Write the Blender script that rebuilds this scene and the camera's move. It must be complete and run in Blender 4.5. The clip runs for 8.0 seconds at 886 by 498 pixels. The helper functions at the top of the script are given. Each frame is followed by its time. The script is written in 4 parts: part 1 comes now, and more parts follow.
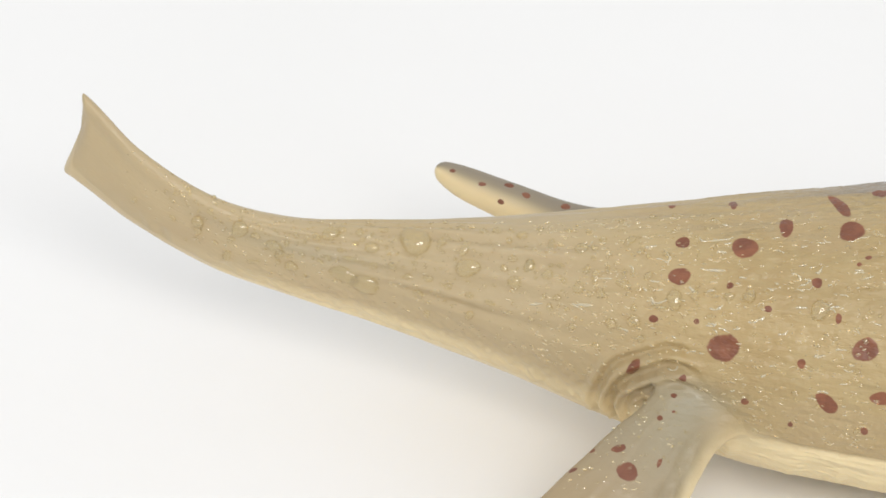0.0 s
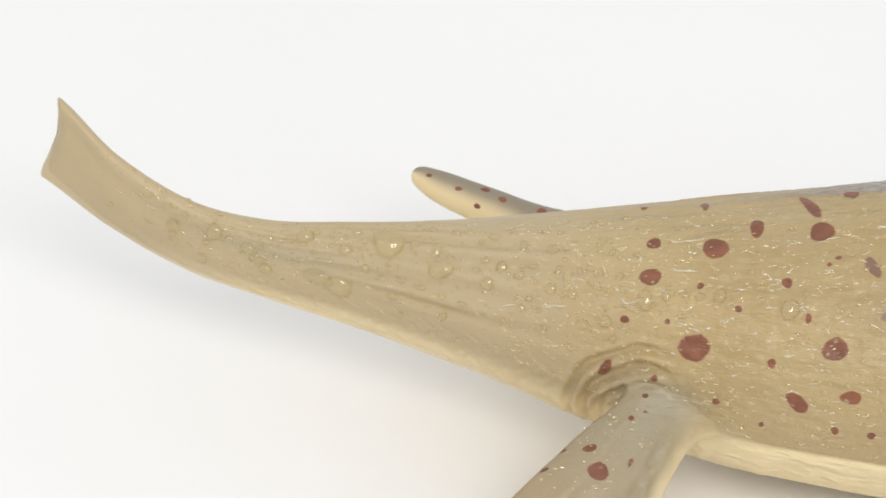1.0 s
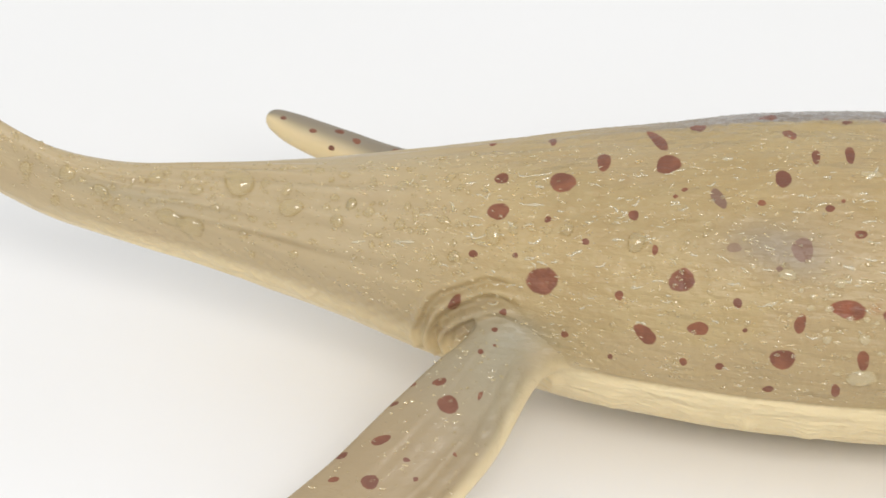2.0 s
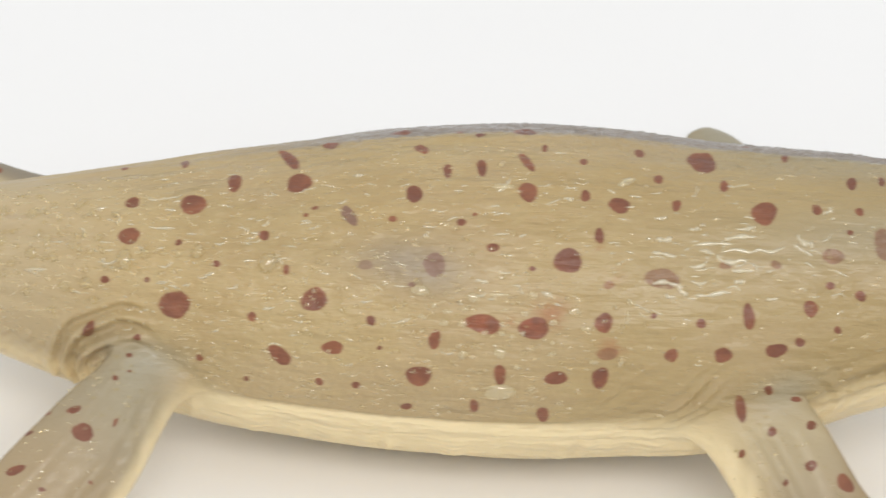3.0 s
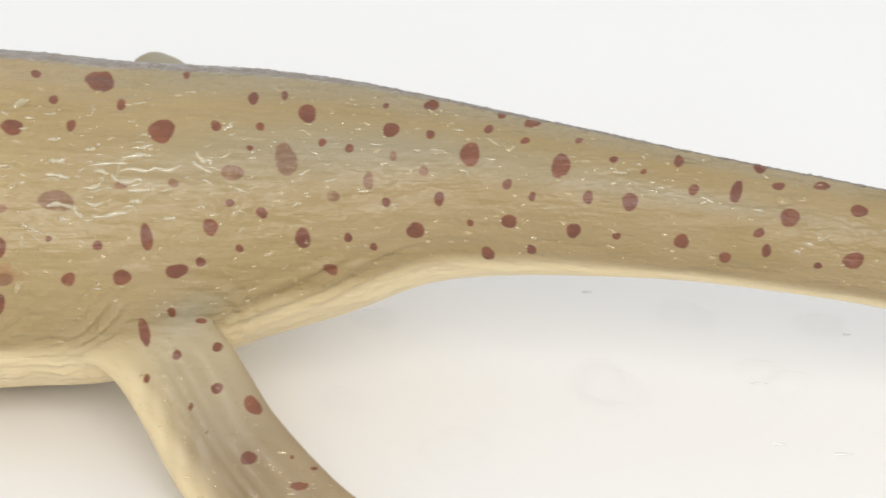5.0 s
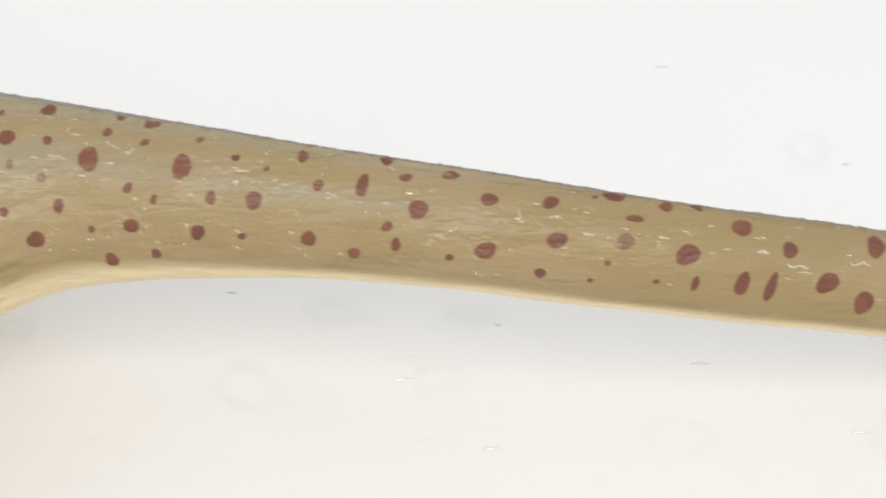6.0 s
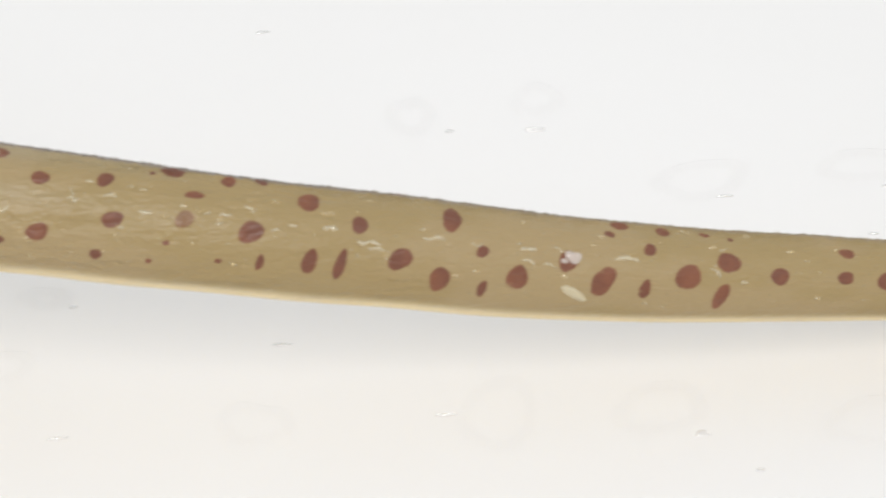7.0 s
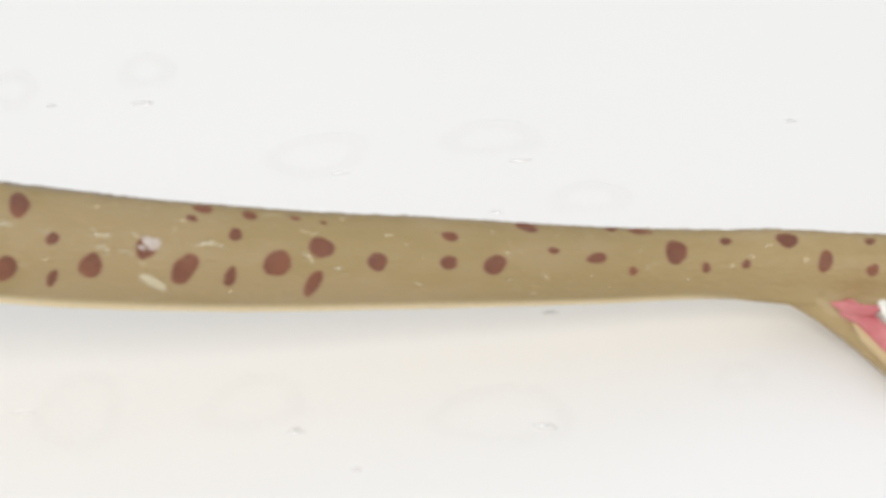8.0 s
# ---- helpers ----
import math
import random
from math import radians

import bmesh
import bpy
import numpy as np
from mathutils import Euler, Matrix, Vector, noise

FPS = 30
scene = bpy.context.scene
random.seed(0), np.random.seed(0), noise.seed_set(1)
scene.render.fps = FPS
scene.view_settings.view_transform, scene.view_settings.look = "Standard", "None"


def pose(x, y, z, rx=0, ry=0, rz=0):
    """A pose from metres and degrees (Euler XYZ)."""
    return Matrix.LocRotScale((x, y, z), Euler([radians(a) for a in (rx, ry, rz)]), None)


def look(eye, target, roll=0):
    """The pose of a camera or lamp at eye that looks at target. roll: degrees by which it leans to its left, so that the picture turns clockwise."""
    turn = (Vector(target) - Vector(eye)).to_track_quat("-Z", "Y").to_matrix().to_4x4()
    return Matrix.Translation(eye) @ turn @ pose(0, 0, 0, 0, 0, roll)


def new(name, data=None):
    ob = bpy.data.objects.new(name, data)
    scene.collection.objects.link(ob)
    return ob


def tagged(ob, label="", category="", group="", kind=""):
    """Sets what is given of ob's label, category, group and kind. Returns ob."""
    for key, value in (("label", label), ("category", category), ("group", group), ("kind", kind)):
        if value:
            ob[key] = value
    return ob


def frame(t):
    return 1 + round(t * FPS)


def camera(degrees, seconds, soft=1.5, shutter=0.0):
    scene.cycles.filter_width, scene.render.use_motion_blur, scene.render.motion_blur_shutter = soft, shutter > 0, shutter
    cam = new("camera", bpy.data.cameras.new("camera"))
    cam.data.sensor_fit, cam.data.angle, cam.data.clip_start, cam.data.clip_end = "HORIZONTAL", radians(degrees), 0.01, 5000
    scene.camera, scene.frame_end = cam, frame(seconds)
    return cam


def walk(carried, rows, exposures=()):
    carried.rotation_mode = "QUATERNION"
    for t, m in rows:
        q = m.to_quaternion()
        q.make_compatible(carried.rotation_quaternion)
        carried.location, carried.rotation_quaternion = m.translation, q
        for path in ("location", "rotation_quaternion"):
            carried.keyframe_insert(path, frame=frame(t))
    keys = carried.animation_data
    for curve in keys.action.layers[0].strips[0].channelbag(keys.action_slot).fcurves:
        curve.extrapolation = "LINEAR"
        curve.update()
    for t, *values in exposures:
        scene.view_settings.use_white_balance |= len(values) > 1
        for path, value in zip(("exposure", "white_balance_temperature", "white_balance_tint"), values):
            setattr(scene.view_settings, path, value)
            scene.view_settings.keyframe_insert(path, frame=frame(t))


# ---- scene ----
cam = camera(7.0, 8.0, shutter=0.25)
PATH = [
    (0.0, look((-0.04330, -0.54119, 0.40383), (-0.00459, -0.05360, 0.05633), 7.823)),
    (0.25, look((-0.04180, -0.54229, 0.40282), (-0.00603, -0.05342, 0.05680), 7.760)),
    (0.5, look((-0.03970, -0.54359, 0.40205), (-0.00585, -0.05405, 0.05678), 7.625)),
    (0.75, look((-0.03636, -0.54541, 0.40145), (-0.00531, -0.05514, 0.05696), 7.310)),
    (1.0, look((-0.03133, -0.54783, 0.40082), (-0.00138, -0.05635, 0.05796), 7.109)),
    (1.25, look((-0.02573, -0.55028, 0.39999), (0.00329, -0.05777, 0.05854), 7.030)),
    (1.5, look((-0.02145, -0.55263, 0.39871), (0.00690, -0.05952, 0.05806), 6.984)),
    (1.75, look((-0.01842, -0.55527, 0.39679), (0.01041, -0.06119, 0.05760), 6.780)),
    (2.0, look((-0.01532, -0.55788, 0.39495), (0.01284, -0.06330, 0.05642), 6.267)),
    (2.2, look((-0.01199, -0.55876, 0.39451), (0.01609, -0.06368, 0.05671), 5.938)),
    (3.3, look((0.03099, -0.55275, 0.39222), (0.05876, -0.05670, 0.05582), 4.078)),
    (3.5, look((0.03815, -0.55275, 0.39024), (0.06565, -0.05667, 0.05387), 4.013)),
    (3.75, look((0.04537, -0.55215, 0.38887), (0.07283, -0.05590, 0.05274), 3.980)),
    (4.0, look((0.05247, -0.55044, 0.38805), (0.07915, -0.05413, 0.05195), 3.862)),
    (4.25, look((0.05869, -0.54840, 0.38626), (0.08471, -0.05243, 0.04962), 3.650)),
    (4.5, look((0.06374, -0.54706, 0.38408), (0.08973, -0.05053, 0.04825), 3.399)),
    (4.75, look((0.06874, -0.54645, 0.38188), (0.09466, -0.04978, 0.04625), 3.040)),
    (5.0, look((0.07490, -0.54540, 0.38013), (0.10124, -0.04886, 0.04434), 2.582)),
    (5.2, look((0.08017, -0.54353, 0.37961), (0.10673, -0.04706, 0.04373), 2.183)),
    (6.3, look((0.11815, -0.52597, 0.36928), (0.14550, -0.03179, 0.03011), -0.357)),
    (6.5, look((0.12527, -0.52153, 0.36558), (0.15261, -0.02788, 0.02565), -0.489)),
    (6.75, look((0.13461, -0.51520, 0.36212), (0.16158, -0.02186, 0.02169), -0.740)),
    (7.0, look((0.14552, -0.50651, 0.35858), (0.17263, -0.01422, 0.01665), -0.908)),
    (7.25, look((0.15524, -0.49675, 0.35419), (0.18195, -0.00520, 0.01117), -0.920)),
    (7.5, look((0.16354, -0.48825, 0.34949), (0.18972, 0.00262, 0.00545), -0.949)),
    (7.75, look((0.17253, -0.48052, 0.34409), (0.19824, 0.00958, -0.00108), -1.140)),
    (8.0, look((0.18339, -0.47230, 0.33745), (0.20743, 0.01698, -0.00900), -1.625)),
]
walk(cam, PATH, [(0.0, 0.03), (3.5, 0.01), (5.2, 0.0), (6.5, -0.03), (8.0, -0.06)])
# a long lens, focused once on the flank: the far flippers and the head end fall out of focus
cam.data.dof.use_dof, cam.data.dof.focus_distance = True, 0.657
cam.data.dof.aperture_fstop = cam.data.lens / 2.6

# ---------------------------------------------------------------- light
world = bpy.data.worlds.new("world")
scene.world = world
world.use_nodes = True
wn = world.node_tree.nodes["Background"]
wn.inputs["Color"].default_value = (0.955, 0.98, 1.0, 1)
wn.inputs["Strength"].default_value = 0.885
softbox = new("softbox", bpy.data.lights.new("softbox", "AREA"))
softbox.data.shape, softbox.data.size, softbox.data.size_y = "RECTANGLE", 0.50, 0.28
softbox.data.energy, softbox.data.color = 2.45, (1.0, 0.97, 0.94)
softbox.matrix_world = look((0.10, -0.55, 0.56), (0.10, 0.0, 0.0))

# ---------------------------------------------------------------- materials
def material(name):
    m = bpy.data.materials.new(name)
    m.use_nodes = True
    nt = m.node_tree
    return m, nt, nt.nodes["Principled BSDF"]


def mix(nt, fac, a, b, how="MIX"):
    n = nt.nodes.new("ShaderNodeMix")
    n.data_type, n.blend_type = "RGBA", how
    for slot, value in ((0, fac), (6, a), (7, b)):
        if hasattr(value, "is_output"):
            nt.links.new(value, n.inputs[slot])
        else:
            n.inputs[slot].default_value = value
    return n.outputs[2]


def ramp(nt, value, a, b, lo=0.0, hi=1.0):
    n = nt.nodes.new("ShaderNodeMapRange")
    n.interpolation_type = "SMOOTHSTEP"
    nt.links.new(value, n.inputs[0])
    for i, v in enumerate((a, b, lo, hi)):
        n.inputs[i + 1].default_value = v
    return n.outputs[0]


def maths(nt, how, a, b):
    n = nt.nodes.new("ShaderNodeMath")
    n.operation = how
    for i, v in enumerate((a, b)):
        if hasattr(v, "is_output"):
            nt.links.new(v, n.inputs[i])
        else:
            n.inputs[i].default_value = v
    return n.outputs[0]


def attribute(nt, name):
    n = nt.nodes.new("ShaderNodeAttribute")
    n.attribute_name = name
    return n.outputs["Fac"]


def grain(nt, scale, stretch=(1, 1, 1), detail=4.0, rough=0.55):
    tc = nt.nodes.new("ShaderNodeTexCoord")
    mp = nt.nodes.new("ShaderNodeMapping")
    mp.inputs["Scale"].default_value = stretch
    nt.links.new(tc.outputs["Object"], mp.inputs["Vector"])
    n = nt.nodes.new("ShaderNodeTexNoise")
    n.inputs["Scale"].default_value = scale
    n.inputs["Detail"].default_value = detail
    n.inputs["Roughness"].default_value = rough
    nt.links.new(mp.outputs[0], n.inputs["Vector"])
    return n.outputs["Fac"]


def bump(nt, bsdf, layers):
    last = None
    for height, strength, distance in layers:
        n = nt.nodes.new("ShaderNodeBump")
        if hasattr(strength, "is_output"):
            nt.links.new(strength, n.inputs["Strength"])
        else:
            n.inputs["Strength"].default_value = strength
        n.inputs["Distance"].default_value = distance
        nt.links.new(height, n.inputs["Height"])
        if last:
            nt.links.new(last, n.inputs["Normal"])
        last = n.outputs[0]
    nt.links.new(last, bsdf.inputs["Normal"])
    return last


def skin_material():
    """Painted vinyl: olive tan, cream underneath, grey along the back, red-brown spots."""
    m, nt, bsdf = material("painted_vinyl")
    mottle = ramp(nt, grain(nt, 95, (0.5, 1, 1), 5), 0.3, 0.72)
    fine = grain(nt, 700, (0.8, 1, 1), 4, 0.6)
    broad = ramp(nt, grain(nt, 40, (0.6, 1, 1), 2), 0.35, 0.68)
    col = mix(nt, mottle, (0.392, 0.270, 0.116, 1), (0.482, 0.348, 0.162, 1))
    col = mix(nt, ramp(nt, fine, 0.35, 0.75, 0.0, 0.3), col, (0.54, 0.435, 0.235, 1))
    col = mix(nt, maths(nt, "MULTIPLY", broad, 0.35), col, (0.36, 0.28, 0.14, 1))
    col = mix(nt, attribute(nt, "neck_tone"), col, (0.330, 0.238, 0.102, 1))
    col = mix(nt, attribute(nt, "tail_tone"), col, (0.47, 0.368, 0.218, 1))
    # blotches of reflected sheen, put into the base colour
    sheen_blotch = ramp(nt, grain(nt, 75, (0.45, 1, 1), 3, 0.6), 0.49, 0.56, 0.0, 0.27)
    col = mix(nt, sheen_blotch, col, (0.425, 0.315, 0.185, 1))
    limb = attribute(nt, "limb")
    col = mix(nt, maths(nt, "MULTIPLY", limb, 0.75), col, mix(nt, mottle, (0.262, 0.182, 0.098, 1), (0.345, 0.25, 0.138, 1)))
    col = mix(nt, attribute(nt, "grey"), col, (0.325, 0.285, 0.195, 1))
    col = mix(nt, attribute(nt, "slate"), col, (0.232, 0.192, 0.145, 1))
    col = mix(nt, attribute(nt, "dorsal"), col, (0.235, 0.19, 0.148, 1))
    col = mix(nt, attribute(nt, "belly"), col, (0.80, 0.655, 0.39, 1))
    smear = maths(nt, "MULTIPLY", attribute(nt, "smear"), ramp(nt, grain(nt, 620, (0.7, 1, 1), 4), 0.42, 0.56))
    col = mix(nt, smear, col, (0.34, 0.155, 0.06, 1))
    edge = maths(nt, "ADD", attribute(nt, "spot"), ramp(nt, grain(nt, 1500, (1, 1, 1), 3), 0.2, 0.8, -0.06, 0.06))
    inside = ramp(nt, edge, 0.93, 1.10, 1.0, 0.0)
    red = mix(nt, ramp(nt, grain(nt, 420, (1, 1, 1), 4), 0.35, 0.7), (0.172, 0.057, 0.027, 1), (0.262, 0.092, 0.040, 1))
    red = mix(nt, maths(nt, "MULTIPLY", attribute(nt, "orange"), ramp(nt, grain(nt, 600, (1, 1, 1), 3), 0.4, 0.65, 0.0, 0.8)), red, (0.30, 0.085, 0.036, 1))
    red = mix(nt, attribute(nt, "violet"), red, (0.225, 0.128, 0.082, 1))
    red = mix(nt, maths(nt, "MULTIPLY", attribute(nt, "neck_tone"), 0.35), red, (0.125, 0.045, 0.027, 1))
    worn = maths(nt, "MULTIPLY", inside, ramp(nt, maths(nt, "SUBTRACT", grain(nt, 1100, (0.6, 1, 1), 3), maths(nt, "MULTIPLY", attribute(nt, "faded"), 0.10)), 0.22, 0.36, 0.35, 1.0))
    worn = maths(nt, "MULTIPLY", worn, maths(nt, "SUBTRACT", 1.0, maths(nt, "MULTIPLY", attribute(nt, "faded"), 0.32)))
    col = mix(nt, worn, col, red)
    nt.links.new(col, bsdf.inputs["Base Color"])
    bsdf.inputs["Roughness"].default_value = 0.42
    dull = maths(nt, "ADD", ramp(nt, grain(nt, 260, (0.4, 1, 1), 4), 0.3, 0.7, 0.30, 0.5), maths(nt, "MULTIPLY", limb, 0.12))
    nt.links.new(dull, bsdf.inputs["Roughness"])
    bsdf.inputs["IOR"].default_value = 1.5
    bsdf.inputs["Subsurface Weight"].default_value = 0.06
    bsdf.inputs["Subsurface Radius"].default_value = (0.002, 0.0014, 0.0008)
    bsdf.inputs["Subsurface Scale"].default_value = 1.0
    wet = ramp(nt, grain(nt, 170, (0.45, 1, 1), 3), 0.45, 0.65, 0.03, 0.26)
    wet = maths(nt, "MINIMUM", maths(nt, "ADD", wet, maths(nt, "MULTIPLY", attribute(nt, "wet"), 0.6)), 1.0)
    wet = maths(nt, "MULTIPLY", wet, ramp(nt, limb, 0.0, 1.0, 1.0, 0.75))
    nt.links.new(wet, bsdf.inputs["Coat Weight"])
    bsdf.inputs["Coat Roughness"].default_value = 0.07
    bsdf.inputs["Coat IOR"].default_value = 1.33
    long_lines = grain(nt, 620, (0.13, 1, 1), 4, 0.6)
    bump(nt, bsdf, [(long_lines, ramp(nt, attribute(nt, "sleek"), 0.0, 1.0, 0.42, 0.0), 0.0008), (grain(nt, 420, (0.35, 1, 1), 2), ramp(nt, attribute(nt, "sleek"), 0.0, 1.0, 0.58, 0.05), 0.0012), (grain(nt, 1500, (0.8, 1, 1), 3), ramp(nt, attribute(nt, "sleek"), 0.0, 1.0, 0.4, 0.16), 0.0003)])
    blobs = grain(nt, 1200, (0.42, 1, 1), 2, 0.5)
    n = nt.nodes.new("ShaderNodeBump")
    n.inputs["Strength"].default_value, n.inputs["Distance"].default_value = 1.0, 0.0007
    nt.links.new(ramp(nt, blobs, 0.48, 0.66), n.inputs["Height"])
    nt.links.new(n.outputs[0], bsdf.inputs["Coat Normal"])
    return m


def floor_material():
    """White wet plastic sheet."""
    m, nt, bsdf = material("white_plastic_sheet")
    col = mix(nt, ramp(nt, grain(nt, 9, (1, 1, 1), 3), 0.3, 0.7), (0.86, 0.845, 0.828, 1), (0.882, 0.868, 0.856, 1))
    col = mix(nt, ramp(nt, grain(nt, 900, (1, 1, 1), 2), 0.70, 0.8, 0.0, 0.03), col, (0.6, 0.59, 0.57, 1))
    nt.links.new(col, bsdf.inputs["Base Color"])
    nt.links.new(ramp(nt, grain(nt, 60, (1, 1, 1), 4), 0.3, 0.7, 0.28, 0.42), bsdf.inputs["Roughness"])
    bsdf.inputs["Specular IOR Level"].default_value = 0.35
    bump(nt, bsdf, [(grain(nt, 300, (1, 1, 1), 3), 0.05, 0.0005)])
    return m


def clear_water(name, see_through, milk, tint, gloss_low, gloss_high, dull=0.06):
    """Water: a refracting bead with a sharp gloss that grows towards its rim; milk adds tinted diffuse colour."""
    m, nt, bsdf = material(name)
    bsdf.inputs["Base Color"].default_value = tint
    bsdf.inputs["Roughness"].default_value = 0.03
    bsdf.inputs["IOR"].default_value = 1.33
    bsdf.inputs["Transmission Weight"].default_value = 1.0 - milk
    clear = nt.nodes.new("ShaderNodeBsdfTransparent")
    both = nt.nodes.new("ShaderNodeMixShader")
    both.inputs[0].default_value = 1.0 - see_through
    gloss = nt.nodes.new("ShaderNodeBsdfGlossy")
    gloss.inputs["Roughness"].default_value = dull
    last = nt.nodes.new("ShaderNodeMixShader")
    rim = nt.nodes.new("ShaderNodeLayerWeight")
    rim.inputs["Blend"].default_value = 0.5
    fac = ramp(nt, maths(nt, "POWER", rim.outputs["Facing"], 4.0), 0.0, 1.0, gloss_low, gloss_high)
    nt.links.new(clear.outputs[0], both.inputs[1])
    nt.links.new(bsdf.outputs[0], both.inputs[2])
    nt.links.new(fac, last.inputs[0])
    nt.links.new(both.outputs[0], last.inputs[1])
    nt.links.new(gloss.outputs[0], last.inputs[2])
    nt.links.new(last.outputs[0], nt.nodes["Material Output"].inputs["Surface"])
    return m


def mouth_material():
    m, nt, bsdf = material("pink_mouth_paint")
    col = mix(nt, ramp(nt, grain(nt, 500, (1, 1, 1), 4), 0.3, 0.7), (0.56, 0.16, 0.17, 1), (0.68, 0.25, 0.25, 1))
    nt.links.new(col, bsdf.inputs["Base Color"])
    bsdf.inputs["Roughness"].default_value = 0.3
    bump(nt, bsdf, [(grain(nt, 900, (1, 1, 1), 3), 0.3, 0.0003)])
    return m


def plain_material(name, a, b, rough):
    m, nt, bsdf = material(name)
    nt.links.new(mix(nt, grain(nt, 700, (1, 1, 1), 3), a, b), bsdf.inputs["Base Color"])
    bsdf.inputs["Roughness"].default_value = rough
    return m


SKIN, FLOOR, MOUTH = skin_material(), floor_material(), mouth_material()
# milky tint in place of the light that real beads pass on to the skin
BEAD = clear_water("water_beads", 0.40, 0.26, (0.96, 0.80, 0.42, 1), 0.085, 0.11)
MILKY = clear_water("milky_water", 0.35, 0.8, (0.84, 0.74, 0.50, 1), 0.06, 0.2)
BLOB = clear_water("white_blob", 0.40, 1.0, (0.80, 0.70, 0.62, 1), 0.03, 0.1)
# spray; its cream colour also serves as painted glints on the skin
SPRAY_GLINT = clear_water("spray_and_glints", 0.30, 0.50, (0.92, 0.78, 0.48, 1), 0.07, 0.12)
# flank beads: their spread highlight is painted in as a pale milky tint
SHEEN_BEAD = clear_water("sheen_pale_beads", 0.42, 0.46, (0.95, 0.82, 0.50, 1), 0.07, 0.10)
# specks on the sheet: white milk paints the glint of each drop
GLINT = clear_water("bright_specks", 0.40, 0.60, (0.96, 0.95, 0.93, 1), 0.32, 0.34, 0.2)
# runs of water whose glints are painted in as cream milk
RUN_GLINT = clear_water("water_glint_runs", 0.24, 0.56, (0.96, 0.85, 0.58, 1), 0.12, 0.13, 0.12)
FILM = clear_water("water_film", 0.86, 0.0, (0.95, 0.95, 0.95, 1), 0.006, 0.2)
LIP = plain_material("cream_lip_paint", (0.55, 0.40, 0.21, 1), (0.66, 0.50, 0.29, 1), 0.4)
TOOTH = plain_material("white_tooth_paint", (0.80, 0.78, 0.72, 1), (0.88, 0.86, 0.80, 1), 0.3)

# ---------------------------------------------------------------- the sheet
def sheet():
    """One white sheet: flat under the figure, swept up far behind and before it."""
    rows = []
    for i in range(61):
        y = -1.3 + 2.5 * i / 60
        rise = max(abs(y) - 0.75, 0.0)
        rows.append((y, 1.6 * rise * rise))
    xs = np.linspace(-1.2, 1.4, 41)
    verts = [(x, y, z) for y, z in rows for x in xs]
    faces = [(j * 41 + i, j * 41 + i + 1, (j + 1) * 41 + i + 1, (j + 1) * 41 + i) for j in range(60) for i in range(40)]
    me = bpy.data.meshes.new("floor")
    me.from_pydata(verts, [], faces)
    me.materials.append(FLOOR)
    me.polygons.foreach_set("use_smooth", [True] * len(faces))
    return tagged(new("floor", me), "wet white plastic sheet under the spotted toy figure", "floor", kind="structure")


sheet()

# ---------------------------------------------------------------- the figure (all sizes in millimetres)
X0, STEP = -35.88, 7.280
AXIS_Y = [8.75, 5.24, 2.63, 1.14, 0.17, -0.74, -1.68, -2.6, -3.22, -3.65, -3.82, -3.77, -3.61, -3.48, -3.47, -3.91, -4.23, -4.31, -4.87, -5.71, -7.31, -9.08, -10.64, -11.76, -12.59, -13.43, -13.99, -14.06, -13.59, -13.09, -12.53, -11.93, -11.31, -10.64, -10.01, -9.34, -8.63, -8.23, -8.35, -8.5, -8.5]
AXIS_Z = [22.05, 18.21, 15.78, 14.97, 14.93, 14.97, 14.92, 14.82, 14.96, 15.09, 15.4, 15.74, 15.93, 16.03, 16.22, 16.45, 17.37, 18.84, 20.1, 21.55, 22.2, 22.53, 22.54, 22.07, 21.28, 20.28, 19.23, 17.84, 16.34, 14.62, 13.02, 11.63, 10.42, 9.34, 8.22, 7.15, 6.23, 5.41, 4.58, 4.26, 4.26]
HALF_WIDTH = [1.56, 1.6, 1.78, 2.38, 3.51, 4.96, 6.73, 8.92, 10.98, 12.61, 13.88, 15.02, 15.67, 15.78, 15.37, 14.76, 13.75, 12.07, 10.41, 8.3, 7.13, 6.34, 5.71, 5.37, 5.17, 5.04, 4.81, 4.67, 4.54, 4.42, 4.14, 3.91, 3.62, 3.4, 3.11, 2.81, 2.57, 2.67, 2.65, 2.55, 2.55]
HALF_HEIGHT = [4.47, 3.93, 3.69, 4.04, 5.03, 6.38, 7.92, 9.66, 11.17, 12.6, 13.65, 14.52, 15.11, 15.27, 14.93, 14.39, 13.46, 11.91, 10.37, 8.34, 7.23, 6.49, 5.87, 5.55, 5.37, 5.29, 5.1, 5, 4.88, 4.76, 4.48, 4.23, 3.92, 3.7, 3.39, 3.07, 2.81, 2.83, 2.79, 2.68, 2.68]
FLIPPER_HIND = [(23.7, -15.0, 13.9, 4.6, 2.6), (21.3, -18.3, 11.9, 4.7, 2.3), (17.5, -21.6, 8.3, 5.2, 2.0), (11.4, -27.4, 3.6, 5.4, 1.7), (3.5, -34.9, 1.6, 4.2, 0.9), (-2.0, -40.1, 1.0, 0.7, 0.3)]
FLIPPER_FRONT = [(75.8, -16.4, 13.7, 5.4, 2.6), (78.9, -20.4, 11.0, 5.2, 2.3), (84.4, -25.2, 6.0, 5.3, 2.0), (89.7, -30.1, 2.0, 5.7, 1.7), (96.6, -36.5, 1.6, 4.4, 0.9), (101.4, -41.0, 1.0, 0.7, 0.3)]
FLIPPER_FARHIND = [(28.1, 11.1, 10.7, 3.6, 2.1), (14.3, 15.1, 10.6, 2.3, 1.5), (6.6, 16.8, 12.3, 1.8, 1.2), (2.1, 17.8, 13.4, 1.5, 0.9), (-0.6, 18.4, 14.4, 0.8, 0.7)]
